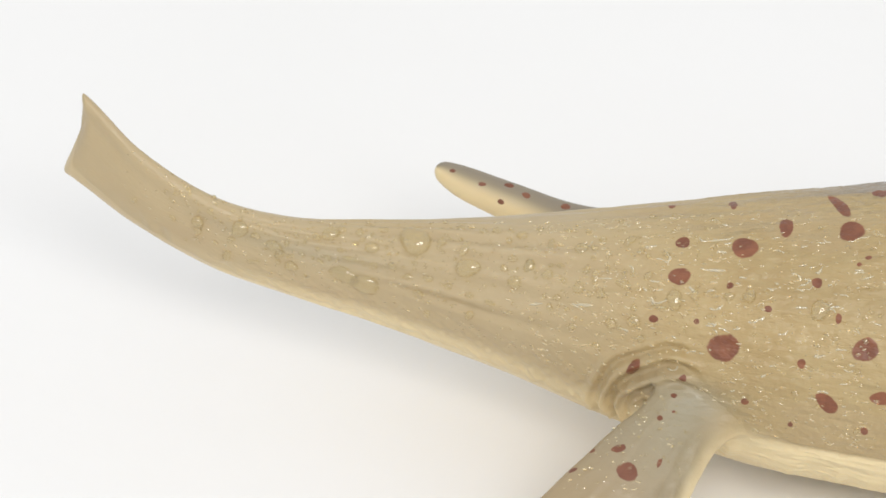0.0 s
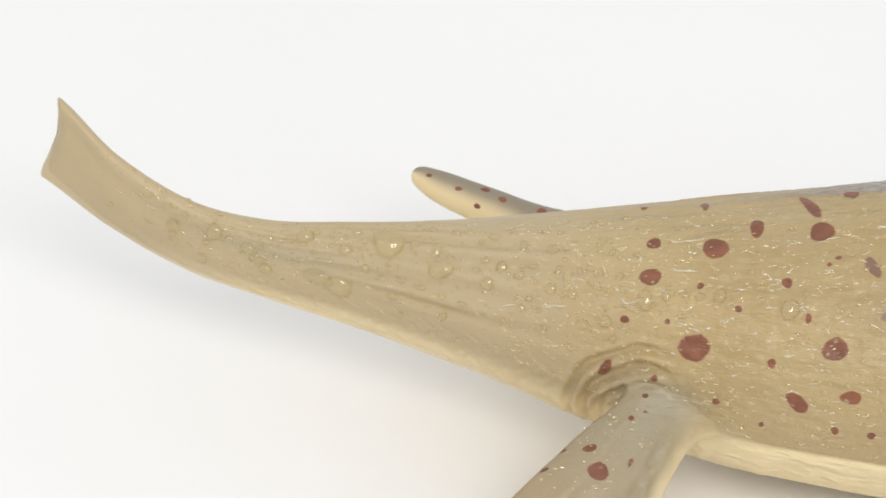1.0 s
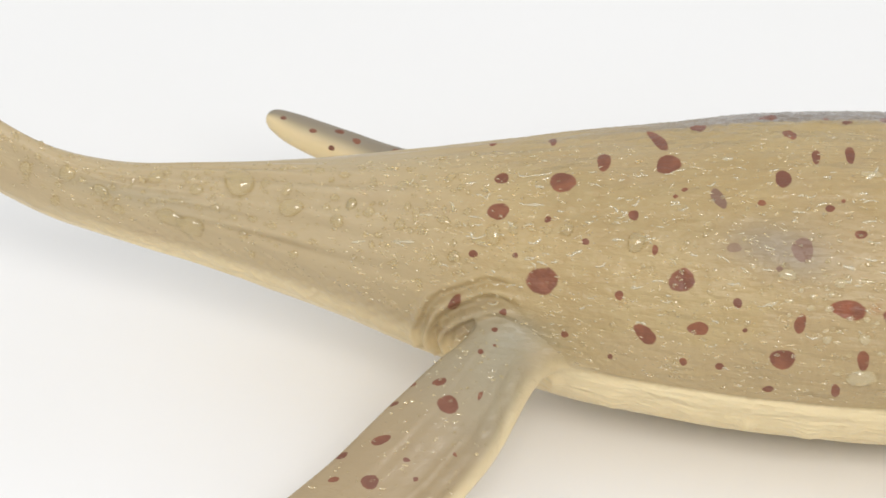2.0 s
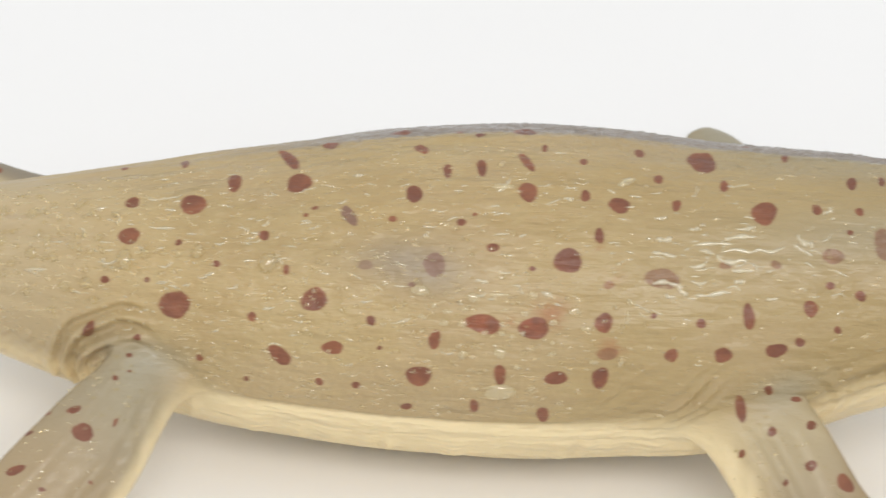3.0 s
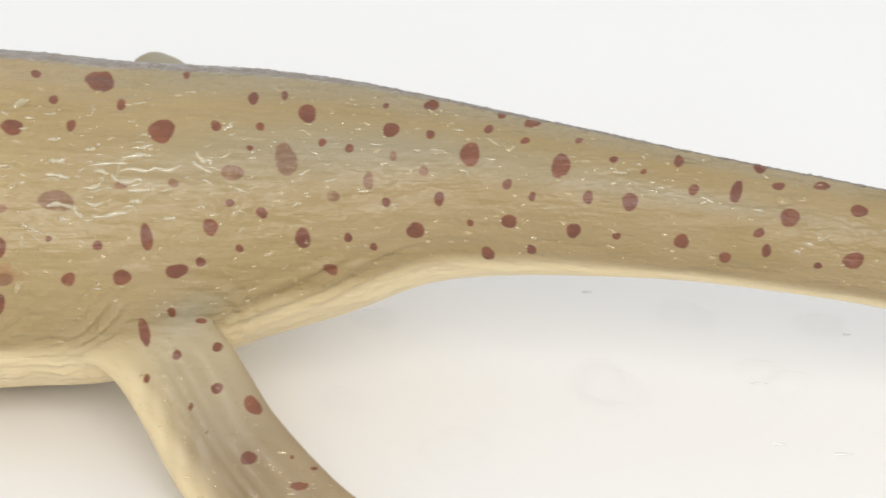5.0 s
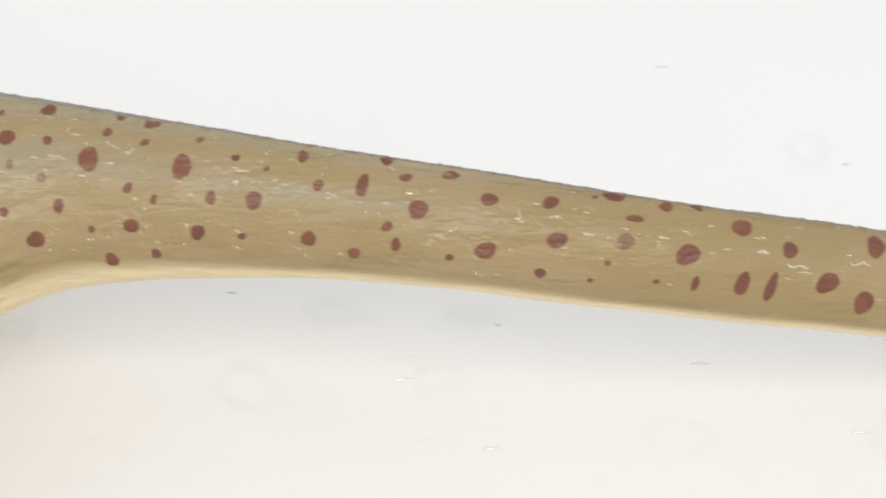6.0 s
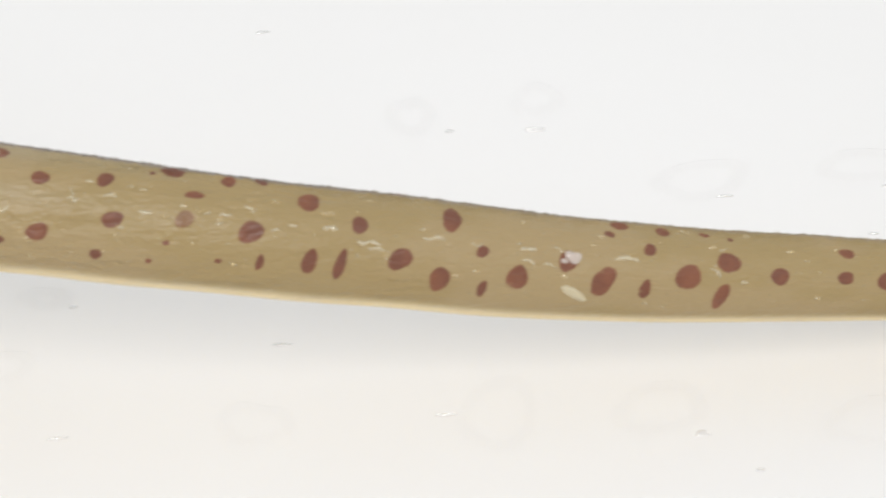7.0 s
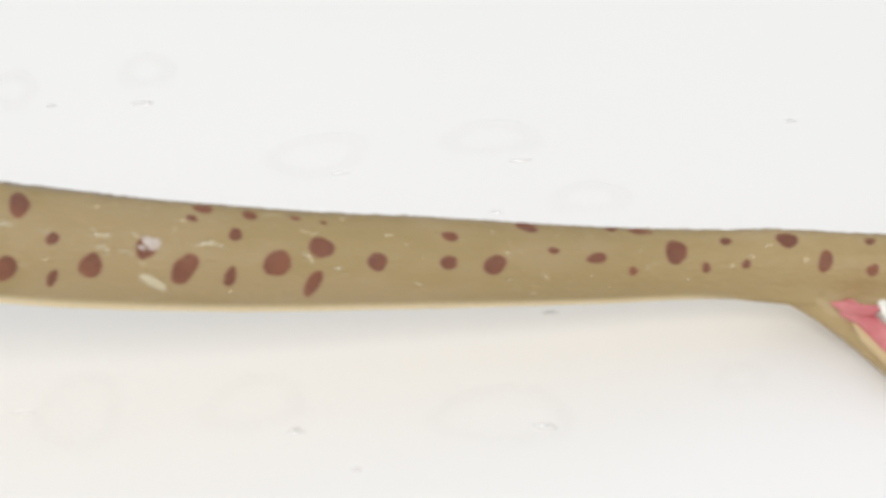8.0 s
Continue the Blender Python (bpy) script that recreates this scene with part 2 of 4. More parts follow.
FLIPPER_FARFRONT = [(84.2, 14.7, 4.6, 4.2, 2.1), (81.8, 30.4, 1.7, 4.0, 1.8), (79.0, 41.0, 1.5, 3.0, 1.5), (77.3, 44.7, 1.8, 2.0, 1.1), (76.8, 46.0, 2.4, 1.2, 0.8)]
SPOTS = (
    ("body", [(20.6, 56, 0.94, 0.88, 0), (20.8, 75, 0.62, 0.67, 0), (26.3, 72, 1.2, 1.09, 0), (30, 83, 0.68, 1.07, 0), (25.1, 53, 0.31, 0.33, 0), (18.6, 33, 0.42, 0.37, 0), (22.4, 35, 0.26, 0.26, 0), (25.5, 103, 0.31, 0.67, 0), (20, 108, 0.36, 0.47, 0), (17.4, 5, 0.47, 1.04, 20), (21.9, 7, 0.31, 0.3, 0)]),
    ("body", [(35.8, 80, 1.2, 1.13, 0), (34.9, 97, 0.52, 2.48, -20), (38.7, 105, 0.73, 0.76, 20), (32.8, 56, 0.47, 0.5, 0), (28.6, 44, 0.36, 0.32, 0), (34.9, 42, 0.26, 0.53, 0), (25, 25, 1.35, 1.32, 0), (32, 23, 0.42, 0.43, 0), (37.5, 31, 1.2, 1.04, 0), (34.7, 8, 1.14, 0.76, 35), (39.4, 13, 0.94, 0.67, 0), (31.8, -5, 0.26, 0.27, 0), (38.4, -2, 0.36, 0.45, 0), (41.7, -2, 0.42, 0.39, 0), (43.6, 14, 0.26, 0.22, 0), (42.7, 24, 0.42, 0.48, 0), (48.5, 18, 0.52, 0.92, 15)]),
    ("body", [(47.3, 4, 1.09, 1.08, 0), (46.4, -10, 0.57, 0.37, -30), (52.5, -8, 0.42, 0.78, 0), (36.5, 64, 0.26, 0.24, 0), (37.3, 67, 0.31, 0.25, 0), (40.4, 63, 0.57, 1.13, -25), (44.3, 61, 0.42, 0.29, 0), (46.9, 94, 0.57, 0.93, -20), (46.2, 71, 0.78, 0.92, 0), (49.2, 81, 0.36, 0.99, 0), (52.3, 82, 0.47, 1.09, 0), (56.4, 85, 0.47, 1.39, -20), (56.5, 71, 0.88, 1.05, 0), (58.1, 93, 0.26, 0.6, 0), (50.5, 59, 0.47, 0.35, -20), (51.7, 62, 0.21, 0.24, 0), (53.4, 50, 0.57, 0.44, 0)]),
    ("body", [(48.2, 44, 1.04, 1.06, 0), (42, 44, 0.73, 0.42, 0), (46.2, 37, 0.36, 0.26, 0), (54.6, 6, 0.57, 1.01, 0), (58.8, -11, 0.57, 0.98, 0), (45.1, 112, 0.88, 0.63, 0), (50.4, 107, 0.36, 0.47, 0), (52.3, 103, 0.52, 0.55, 0), (56.4, 106, 1.14, 0.95, 0), (25.4, 106, 0.36, 0.63, 0), (27.5, 2, 0.36, 0.37, 0)]),
    ("body", [(52.8, 24, 1.56, 0.9, 0), (57.4, 23, 1.3, 1.06, 0), (63.7, 25, 0.78, 0.95, 0), (63.7, 5, 0.73, 1.13, 0), (59.7, 5, 1.04, 0.66, 0), (63, 55, 0.42, 0.79, 0), (61.7, 70, 0.42, 0.71, 0), (64.8, 67, 0.94, 0.87, -20), (61.6, 86, 0.36, 0.5, 0), (66.8, 94, 0.47, 0.72, 0), (72.5, 93, 1.35, 1.59, -15), (68.4, 80, 0.47, 0.52, 0), (70, 69, 0.42, 0.63, 0), (74.4, 80, 0.42, 0.68, 0), (78, 68, 1.14, 1.26, 0), (80.2, 101, 0.31, 0.79, 0), (60.2, 46, 1.35, 1.07, 0), (57, 43, 0.31, 0.26, 0)]),
    ("body", [(68.8, 41, 1.66, 0.89, 0), (64, 38, 0.52, 0.37, 0), (74.5, 47, 0.62, 0.38, 0), (72.5, 26, 0.47, 0.42, 0), (68.2, 28, 0.31, 0.26, 0), (70, 14, 0.62, 0.61, 0), (74.7, 14, 0.88, 0.66, -30), (79.5, 14, 0.99, 0.67, -15), (81.6, 16, 0.42, 0.49, 40), (76.8, 28, 0.57, 1.15, 0), (82.4, 29, 0.68, 0.73, 0), (85, 18, 0.36, 0.38, 0), (84.1, 37, 0.42, 0.36, 0), (86.9, 31, 0.52, 0.47, 0), (84.3, 49, 1.04, 0.7, 0), (89, 53, 0.99, 1.49, 0), (82.8, 70, 0.47, 0.58, 0), (86.7, 69, 0.42, 0.44, 0)]),
    ("body", [(86.1, 85, 0.47, 0.91, 0), (88.9, 88, 0.31, 0.71, 0), (90.9, 77, 0.83, 1.07, 0), (85.8, 59, 0.31, 0.29, 0), (92.2, 61, 0.36, 0.41, 0), (79.1, 47, 0.47, 0.43, 0), (64.2, 14, 1.04, 0.55, 0), (76.7, -9, 0.52, 1.15, 0), (76.8, 113, 0.42, 0.47, 0)]),
    ("body", [(98.3, 70, 0.73, 0.77, 0), (101.8, 69, 0.36, 0.51, 0), (97.9, 88, 0.26, 0.52, 0), (102, 96, 0.62, 0.89, 0), (107, 81, 0.42, 0.54, 0), (98.5, 54, 0.31, 0.5, 0), (94.6, 58, 0.42, 0.4, 0), (96.3, 41, 0.47, 0.79, 0), (93.2, 35, 0.57, 0.52, 0), (97.9, 29, 0.36, 0.47, 0), (102.6, 28, 0.47, 0.63, 0), (101.2, 45, 0.47, 0.42, 0), (90.6, 17, 0.73, 0.87, 0), (94.6, 14, 0.36, 0.44, 0), (96.9, 6, 0.36, 0.41, 0), (100.6, 10, 0.83, 0.74, 0), (105.4, 12, 0.31, 0.34, 0), (93.1, -1, 0.62, 0.7, -30)]),
    ("body", [(105.3, 58, 0.88, 1.13, 0), (113.3, 59, 0.83, 1.15, 0), (108.6, 40, 0.42, 0.47, 0), (110.8, 33, 0.31, 0.42, 0), (115.7, 37, 0.42, 0.62, 0), (119.4, 38, 0.73, 0.78, 0), (108.8, 14, 0.73, 0.61, 20), (114.5, 10, 0.62, 0.74, 0), (118.3, 8, 0.36, 0.35, 0), (124, 9, 0.62, 0.75, 0), (107.1, -13, 0.62, 0.76, 0), (110.9, -9, 0.47, 0.56, 0), (127.9, -2, 0.52, 0.58, 30), (110.2, 76, 0.36, 0.42, 0), (115, 88, 0.36, 0.44, 0), (118, 73, 0.36, 0.4, 0), (120.6, 66, 0.26, 0.3, 0), (123.8, 87, 0.42, 0.94, 0), (125, 57, 0.47, 0.51, 0)]),
    ("body", [(131.1, 105, 0.68, 1.1, 0), (132.6, 78, 0.57, 0.5, 0), (136.6, 92, 0.62, 0.59, 15), (128.8, 63, 0.52, 1.13, 0), (133.5, 46, 0.88, 0.8, 0), (130.8, 27, 0.47, 0.42, 0), (131.5, 11, 0.42, 0.62, 0), (136.1, 4, 0.36, 0.36, 0), (139.2, 15, 0.99, 0.72, 0), (139.7, 66, 0.78, 0.61, 0), (143.9, 0, 0.52, 0.5, 0), (145, 74, 0.68, 0.74, 0), (110.9, 98, 0.73, 0.59, 0), (108.3, 101, 0.42, 0.54, 0), (118.4, 119, 0.47, 0.47, 0)]),
    ("body", [(145.4, 35, 0.94, 0.62, 0), (148.2, -1, 0.26, 0.26, 0), (149.7, 19, 0.31, 0.22, 0), (151.3, 43, 0.83, 0.68, 0), (153.9, 6, 0.31, 0.24, 0), (152.2, 69, 0.78, 0.37, 0), (148.9, 92, 0.26, 0.29, 0), (150.6, 100, 0.94, 0.88, 0), (155.1, 94, 0.62, 0.73, 0), (157.8, 104, 0.57, 0.61, 0), (156.7, 38, 0.99, 0.94, 0), (161.4, 15, 0.68, 1, 0), (157.3, 9, 0.36, 0.7, 0), (163.9, 14, 0.52, 1.23, 12), (161.6, 78, 0.94, 0.92, 35), (165.7, 56, 0.73, 0.72, 0), (168.9, 122, 0.83, 0.63, 0), (136.4, 89, 0.62, 0.55, 0)]),
    ("body", [(173.4, 75, 0.83, 1.22, 0), (168.9, 25, 0.94, 0.95, 0), (172.1, 8, 0.88, 1.05, 0), (175.6, 2, 0.42, 0.74, 0), (175.8, 42, 0.57, 0.47, 0), (178.6, 18, 0.88, 1.04, 0)]),
    ("body", [(185.8, 20, 0.99, 1.19, 25), (189.3, 13, 0.47, 0.85, 0), (193, 30, 1.04, 1.1, 0), (196.5, 50, 1.04, 0.8, 0), (195.7, 6, 0.62, 1.14, 15), (189.9, 61, 0.57, 0.52, 0), (191.1, 92, 0.52, 0.67, 0), (186.6, 79, 0.42, 0.36, 0), (187.5, 99, 0.78, 0.73, 0), (194.6, 92, 0.42, 0.29, 0), (196.8, 86, 0.26, 0.25, 0), (182.9, 40, 0.73, 0.94, 0), (200.8, 34, 0.78, 0.73, 0), (206.4, 34, 0.73, 0.52, 0), (210, 32, 0.94, 0.73, 0), (206.6, 70, 0.68, 0.44, 0), (212.8, 99, 0.78, 0.74, 0), (218.1, 44, 0.83, 0.42, 0), (220.9, 24, 0.36, 0.37, 0), (214.7, 54, 0.47, 0.27, 0)]),
    ("body", [(212.7, 101, 0.83, 0.8, 0), (224.4, 55, 0.94, 0.93, 0), (220.9, 24, 0.36, 0.37, 0), (226.7, 28, 0.36, 0.42, 0), (229.9, 34, 0.36, 0.37, 0), (228.4, 76, 0.52, 0.34, 0), (233.3, 80, 0.83, 0.8, 0), (236.2, 43, 0.57, 0.89, 0), (239.9, 32, 0.47, 0.52, 0), (239.9, 87, 0.42, 0.42, 0), (221.7, 101, 0.94, 0.53, 0), (219.4, 108, 0.52, 0.47, 0)]),
    ("hind", [(0.27, -0.54, 0.31, 0.26, 0), (0.79, -0.32, 0.26, 0.26, 0), (1.01, -0.1, 0.21, 0.16, 0), (1.18, -0.26, 0.31, 0.26, 0), (1.87, -0.26, 0.99, 0.83, -20), (1.57, 0.16, 0.26, 0.52, 20), (1.74, -0.61, 0.73, 0.31, -25), (1.96, -0.96, 0.36, 0.16, -30), (2.22, -0.96, 0.42, 0.16, -35), (2.61, -0.7, 0.88, 0.42, -25), (3, -0.96, 0.57, 0.26, -30), (2.57, -0.16, 0.36, 0.26, 0), (2.22, 0.38, 0.26, 0.26, 0), (3.26, -0.74, 0.57, 0.26, -20), (3, -0.32, 0.83, 0.68, 0), (2.65, 0.16, 0.26, 0.31, 0)]),
    ("front", [(0.32, 0.7, 0.36, 0.36, 0), (0.75, 0.96, 0.47, 0.26, 0), (1.22, 0.83, 0.52, 0.42, 0), (1.09, 0.13, 0.42, 0.47, -20), (0.58, 0, 0.42, 0.47, -10), (1.14, -0.58, 0.31, 0.42, 0), (1.53, 0.42, 0.62, 0.47, -20), (1.79, 0.8, 0.68, 0.94, -35), (1.53, -0.13, 0.31, 0.36, 0), (1.74, -0.13, 0.26, 0.26, 0), (2.18, 0.22, 0.73, 0.62, -20), (2.44, 0.77, 0.21, 0.21, 0), (2.74, 0.9, 0.31, 0.21, 0), (2.83, 0.54, 0.78, 0.42, 0)]),
    ("farhind", [(3.39, -0.38, 0.31, 0.16, 0), (2.57, -0.32, 0.36, 0.21, 0), (1.83, -0.64, 0.42, 0.26, 0), (2.13, 0.19, 0.31, 0.26, 0), (2.09, -0.8, 0.47, 0.21, 0), (1.31, -0.83, 0.47, 0.26, 0)]),
)
MARKED = {"violet": ((48.2, 44), (42.0, 44), (46.2, 37), (40.4, 63)), "orange": ((57.4, 23), (64.2, 14), (52.8, 24)), "faded": ((68.8, 41), (64.0, 38), (74.5, 47), (84.3, 49), (89.0, 53), (79.1, 47), (98.5, 54), (93.2, 35), (101.2, 45), (151.3, 43), (64.2, 14), (42.0, 44), (96.3, 41))}
# drops that can be told apart: place along and round the trunk, two half lengths, tilt
BLADE_BEADS = ((-28.9, -9, 0.22, 0.22, 0), (-25.3, 4, 0.32, 0.16, -15), (-23, 19, 0.51, 0.51, 0), (-22.9, 7, 0.32, 0.42, 0), (-19.1, 41, 0.7, 0.61, 0), (-15.7, 76, 0.22, 0.1, 0), (-17.5, 59, 0.19, 0.19, 0), (-15.8, 28, 0.7, 0.45, -15), (-15.3, 20, 0.38, 0.38, 0), (-20, -11, 0.38, 0.48, 0), (-17.8, -5, 0.32, 0.19, 0), (-14.1, 7, 0.51, 0.45, 0), (-23, -7, 0.26, 0.13, 15), (-21.2, 3, 0.22, 0.16, 0), (-23.9, -19, 0.13, 0.1, 0), (-21.5, 41, 0.13, 0.13, 0), (-26.2, 38, 0.19, 0.19, 0), (-25.4, 44, 0.13, 0.13, 0), (-13.9, 57, 0.22, 0.35, 20), (-13, 53, 0.19, 0.48, -20))
TAIL_BEADS = ((-10.8, 68, 0.67, 0.56, 0), (-8.2, 74, 0.32, 0.35, 0), (-6, 80, 0.38, 0.26, 0), (-7, 53, 0.51, 0.48, 0), (-3.1, 66, 1.25, 1.09, 0), (-0.7, 66, 0.35, 0.35, 0), (1.4, 61, 0.32, 0.58, -25), (0.9, 87, 0.35, 0.32, 0), (3, 82, 0.32, 0.29, 0), (4.2, 83, 0.45, 0.29, 0), (6.5, 78, 0.42, 0.35, 0), (5.3, 74, 0.26, 0.26, 0), (5.7, 57, 0.35, 0.29, 0), (7.2, 53, 0.38, 0.64, -10), (6.1, 39, 0.58, 0.45, 0), (5, 48, 0.35, 0.29, 0), (1.8, 44, 0.99, 0.7, 0), (-3.5, 26, 0.38, 0.29, 0))
TAIL_LOW_BEADS = ((-1.7, 28, 0.38, 0.29, 0), (0.2, 25, 0.35, 0.29, 0), (-2.4, 11, 0.38, 0.42, 0), (2.2, 22, 0.32, 0.26, 0), (-1.4, -7, 0.22, 0.35, 0), (2.4, 5, 0.32, 0.42, -35), (4.1, 20, 0.42, 0.22, 0), (-9.2, 13, 1.36, 0.58, -12), (-7.3, 8, 1.2, 0.77, -15), (-8.8, 35, 0.64, 0.21, 0), (-10.9, 31, 0.32, 0.24, 0), (-8.4, 56, 0.22, 0.19, 0), (-9.8, 45, 0.26, 0.22, 0), (-3, 35, 0.16, 0.13, 0), (0, 10, 0.19, 0.13, 0), (-1.4, 5, 0.16, 0.13, 0), (0.7, 8, 0.13, 0.16, 0), (7.9, 16, 0.26, 0.22, 0))
RUMP_BEADS = ((9.1, 73, 0.27, 0.74, 5), (11.8, 69, 0.45, 0.58, -20), (10.9, 84, 0.51, 0.21, -12), (7.2, 53, 0.35, 0.67, 0), (8.9, 48, 0.48, 0.38, 0), (11.8, 43, 0.42, 0.51, 0), (13.7, 42, 0.35, 0.45, 0), (13.2, 51, 0.32, 0.58, 0), (14.2, 57, 0.19, 0.42, 0), (10, 56, 0.29, 0.22, 0), (13.7, 77, 0.29, 0.26, 0), (14.9, 26, 0.48, 0.38, 0), (16.9, 30, 0.54, 0.45, -20), (16.8, 37, 0.26, 0.29, 0), (15.7, 49, 0.64, 0.35, -15))
RUMP_FRONT_BEADS = ((17.8, 55, 0.29, 0.38, -25), (16.1, 76, 0.32, 0.58, -30), (20.3, 44, 0.64, 0.77, 0), (19.1, 39, 0.74, 0.26, -12), (22.1, 47, 0.38, 0.42, 0), (26.9, 49, 0.51, 0.54, 0), (11.6, 19, 0.35, 0.29, 0), (12.3, 55, 0.29, 0.42, -15), (15.7, 55, 0.19, 0.45, 10), (16.4, 56, 0.16, 0.58, 5), (19.3, 68, 0.38, 0.22, -20), (17.1, 69, 0.26, 0.35, 0), (23.7, 48, 0.35, 0.22, 0), (25.1, 48, 0.42, 0.32, 0))
FLANK_BEADS = ((47, 35, 0.67, 0.48, 0), (51.8, 33, 0.54, 0.35, 0), (54.1, 34, 0.77, 0.19, 0), (57.2, 34, 0.38, 0.32, 0), (48.3, 30, 0.26, 0.22, 0), (49.5, 28, 0.35, 0.19, 0), (51.1, 29, 0.32, 0.22, 0), (51, 24, 0.42, 0.26, 0), (49.3, 24, 0.38, 0.26, 0), (47.4, 21, 0.22, 0.19, 0), (53, 21, 0.32, 0.22, 0), (54.5, 21, 0.32, 0.22, 0), (55.5, 20, 0.22, 0.19, 0), (56.4, 21, 0.26, 0.22, 0), (51.1, 13, 0.38, 0.38, 0), (54.5, 14, 0.54, 0.42, 0))
FLANK_LOW_BEADS = ((54.7, -1, 1.25, 0.7, 0), (62.2, 23, 0.45, 0.22, 0), (59.1, 25, 0.42, 0.26, 0), (61, 29, 0.48, 0.29, 0), (56.5, 28, 0.32, 0.22, 0), (54.7, 29, 0.26, 0.16, 0), (56.1, 9, 0.29, 0.26, 0), (59.1, 14, 0.32, 0.19, 0), (59.2, 18, 0.22, 0.16, 0), (63, 11, 0.38, 0.19, 0), (65.5, 11, 0.26, 0.45, 0), (65.8, 27, 0.16, 0.54, 0), (57.5, 1, 0.29, 0.32, 0), (52.4, 0, 0.35, 0.19, 0), (47.3, 26, 0.45, 0.19, 0), (66, 32, 0.35, 0.22, 0))
OTHER_BEADS = ((33.2, 45, 0.73, 0.83, 0), (54.2, 73, 0.83, 0.3, 0), (65.5, 77, 0.78, 0.3, 30), (133, 61, 0.62, 0.42, 0), (-19.1, 62, 0.2, 0.2, 0), (96, 36, 0.5, 0.2, 0), (110, 26, 0.4, 0.16, 0))
BIG_BEADS = BLADE_BEADS + TAIL_BEADS + TAIL_LOW_BEADS + RUMP_BEADS + RUMP_FRONT_BEADS + FLANK_BEADS + FLANK_LOW_BEADS + OTHER_BEADS
MILKY_BEADS = ((183.3, 4, 1.15, 0.42, -32),)
# runs of water: each a bent line along and round the trunk
SHOULDER_RUNS = (((74.5, 57), (75.8, 58), (77.2, 58)), ((68.1, 55), (68.9, 55), (69.6, 56)), ((71.2, 60), (71.8, 60), (72.1, 61)), ((72.2, 62), (72.6, 62)), ((68, 63), (68.7, 63), (69.1, 64)), ((67.8, 50), (68.7, 50), (69.9, 49)), ((72.1, 52), (72.7, 52), (73.4, 51)), ((74.3, 52), (75.4, 53), (76.7, 52), (77.5, 53), (78.6, 52), (79.9, 54)), ((80.7, 55), (81.3, 53), (82.4, 50)), ((81.1, 59), (81.2, 57), (81.7, 55), (82.3, 55), (82.3, 53)), ((73.7, 51), (74, 49), (75.1, 48), (76, 49), (76.4, 48)), ((71.2, 46), (71.9, 46), (72.7, 47)))
SHOULDER_LOW_RUNS = (((75.1, 45), (76.2, 45), (77, 45)), ((75.3, 41), (76.3, 41)), ((68, 39), (68.9, 40), (70.2, 39)), ((70.3, 40), (70.6, 37), (71.2, 36)), ((71.4, 41), (72.2, 40), (72.9, 41)), ((71.9, 36), (73, 36), (74.2, 37), (75, 37)), ((69.2, 36), (69.4, 35), (70, 35)), ((78.3, 34), (79.3, 34)), ((75.4, 61), (76.4, 61), (77.1, 62)), ((71.6, 54), (73.3, 55), (75.1, 55)), ((83.4, 68), (83.9, 69), (84.2, 70)))
RUMP_RUNS = (((22.3, 79), (22.5, 76), (23.4, 76), (24.8, 77)), ((22.7, 60), (23.5, 60), (24.7, 60)), ((18.2, 44), (18.5, 41), (19.2, 42), (19.7, 44)), ((19.3, 69), (19.7, 66), (19.5, 63)), ((21.5, 51), (21.9, 49), (22.4, 48)), ((23.8, 70), (24.7, 69)), ((16.1, 60), (16.4, 59), (16.5, 54)), ((11.3, 32), (13.2, 34)), ((23.2, 90), (24, 90)), ((24.3, 87), (24.9, 86)), ((7.5, 25), (8.7, 28)))
FLANK_RUNS = (((53.7, 71), (54.4, 73), (54.9, 77)), ((64.9, 75), (65.4, 78), (66.2, 79)), ((59.8, 69), (60.6, 68)), ((40.7, 81), (41.7, 81)), ((51.9, 39), (53.1, 38)), ((58, 35), (59, 34)))
NECK_RUNS = (((165.4, 41), (165.8, 37), (166.5, 40), (167.3, 37)), ((162.7, 48), (163.2, 51), (163.9, 49)), ((147.6, 45), (148.7, 45)), ((170.9, 49), (171.4, 48), (172.2, 52), (172.8, 49)), ((179, 49), (180.3, 50)), ((186.7, 46), (187.9, 49), (188.9, 46)), ((142.1, 47), (142.7, 49)), ((182.7, 11), (183.4, 7), (184.3, -2)), ((130.3, 48), (131.2, 48)), ((117.6, 50), (118.2, 52)))
PUDDLES = ((177.0, -15.0, 3.6, 5.0, -3), (210.0, -18.6, 5.5, 4.1, -17), (183.8, 32.5, 2.3, 2.7, 10), (197.3, 18.6, 4.6, 2.9, 4), (211.8, 19.7, 3.9, 2.7, 2), (219.2, 10.3, 3.4, 2.3, 10), (228.9, -15.6, 2.1, 2.3, 7), (190.7, -15.2, 4.7, 3.2, 17), (172.4, 30.7, 2.1, 3.2, 9), (119.5, -5.6, 3.1, 3.8, 15), (126.9, 6.3, 2.9, 2.0, -11), (104.9, -15.4, 3.6, 3.2, 17), (94.8, -8.1, 2.3, 1.8, -20), (133.1, -2.7, 2.1, 2.3, -6), (118.3, -4.8, 3.1, 3.6, -16), (156.5, -14.6, 3.1, 3.2, -3), (135.8, -4.7, 2.6, 2.3, 19), (98.1, 5.0, 2.1, 1.8, -9), (139.4, 5.1, 2.6, 1.6, -3))
SPECKS = ((117.9, 9.9), (134.2, -14.0), (146.9, 8.0), (141.7, 3.6), (176.9, -0.4), (140.0, -15.4), (133.0, -4.5), (159.4, -3.4), (183.3, 27.8), (199.2, 15.8), (211.5, 9.0), (213.9, 16.2), (214.7, -5.3), (193.8, -18.9), (213.0, -20.2), (183.3, 27.5), (213.3, -20.6), (198.2, -24.6), (193.8, -19.3), (236.6, 19.7), (175.7, 28.0), (159.8, 45.6), (172.7, -14.7))
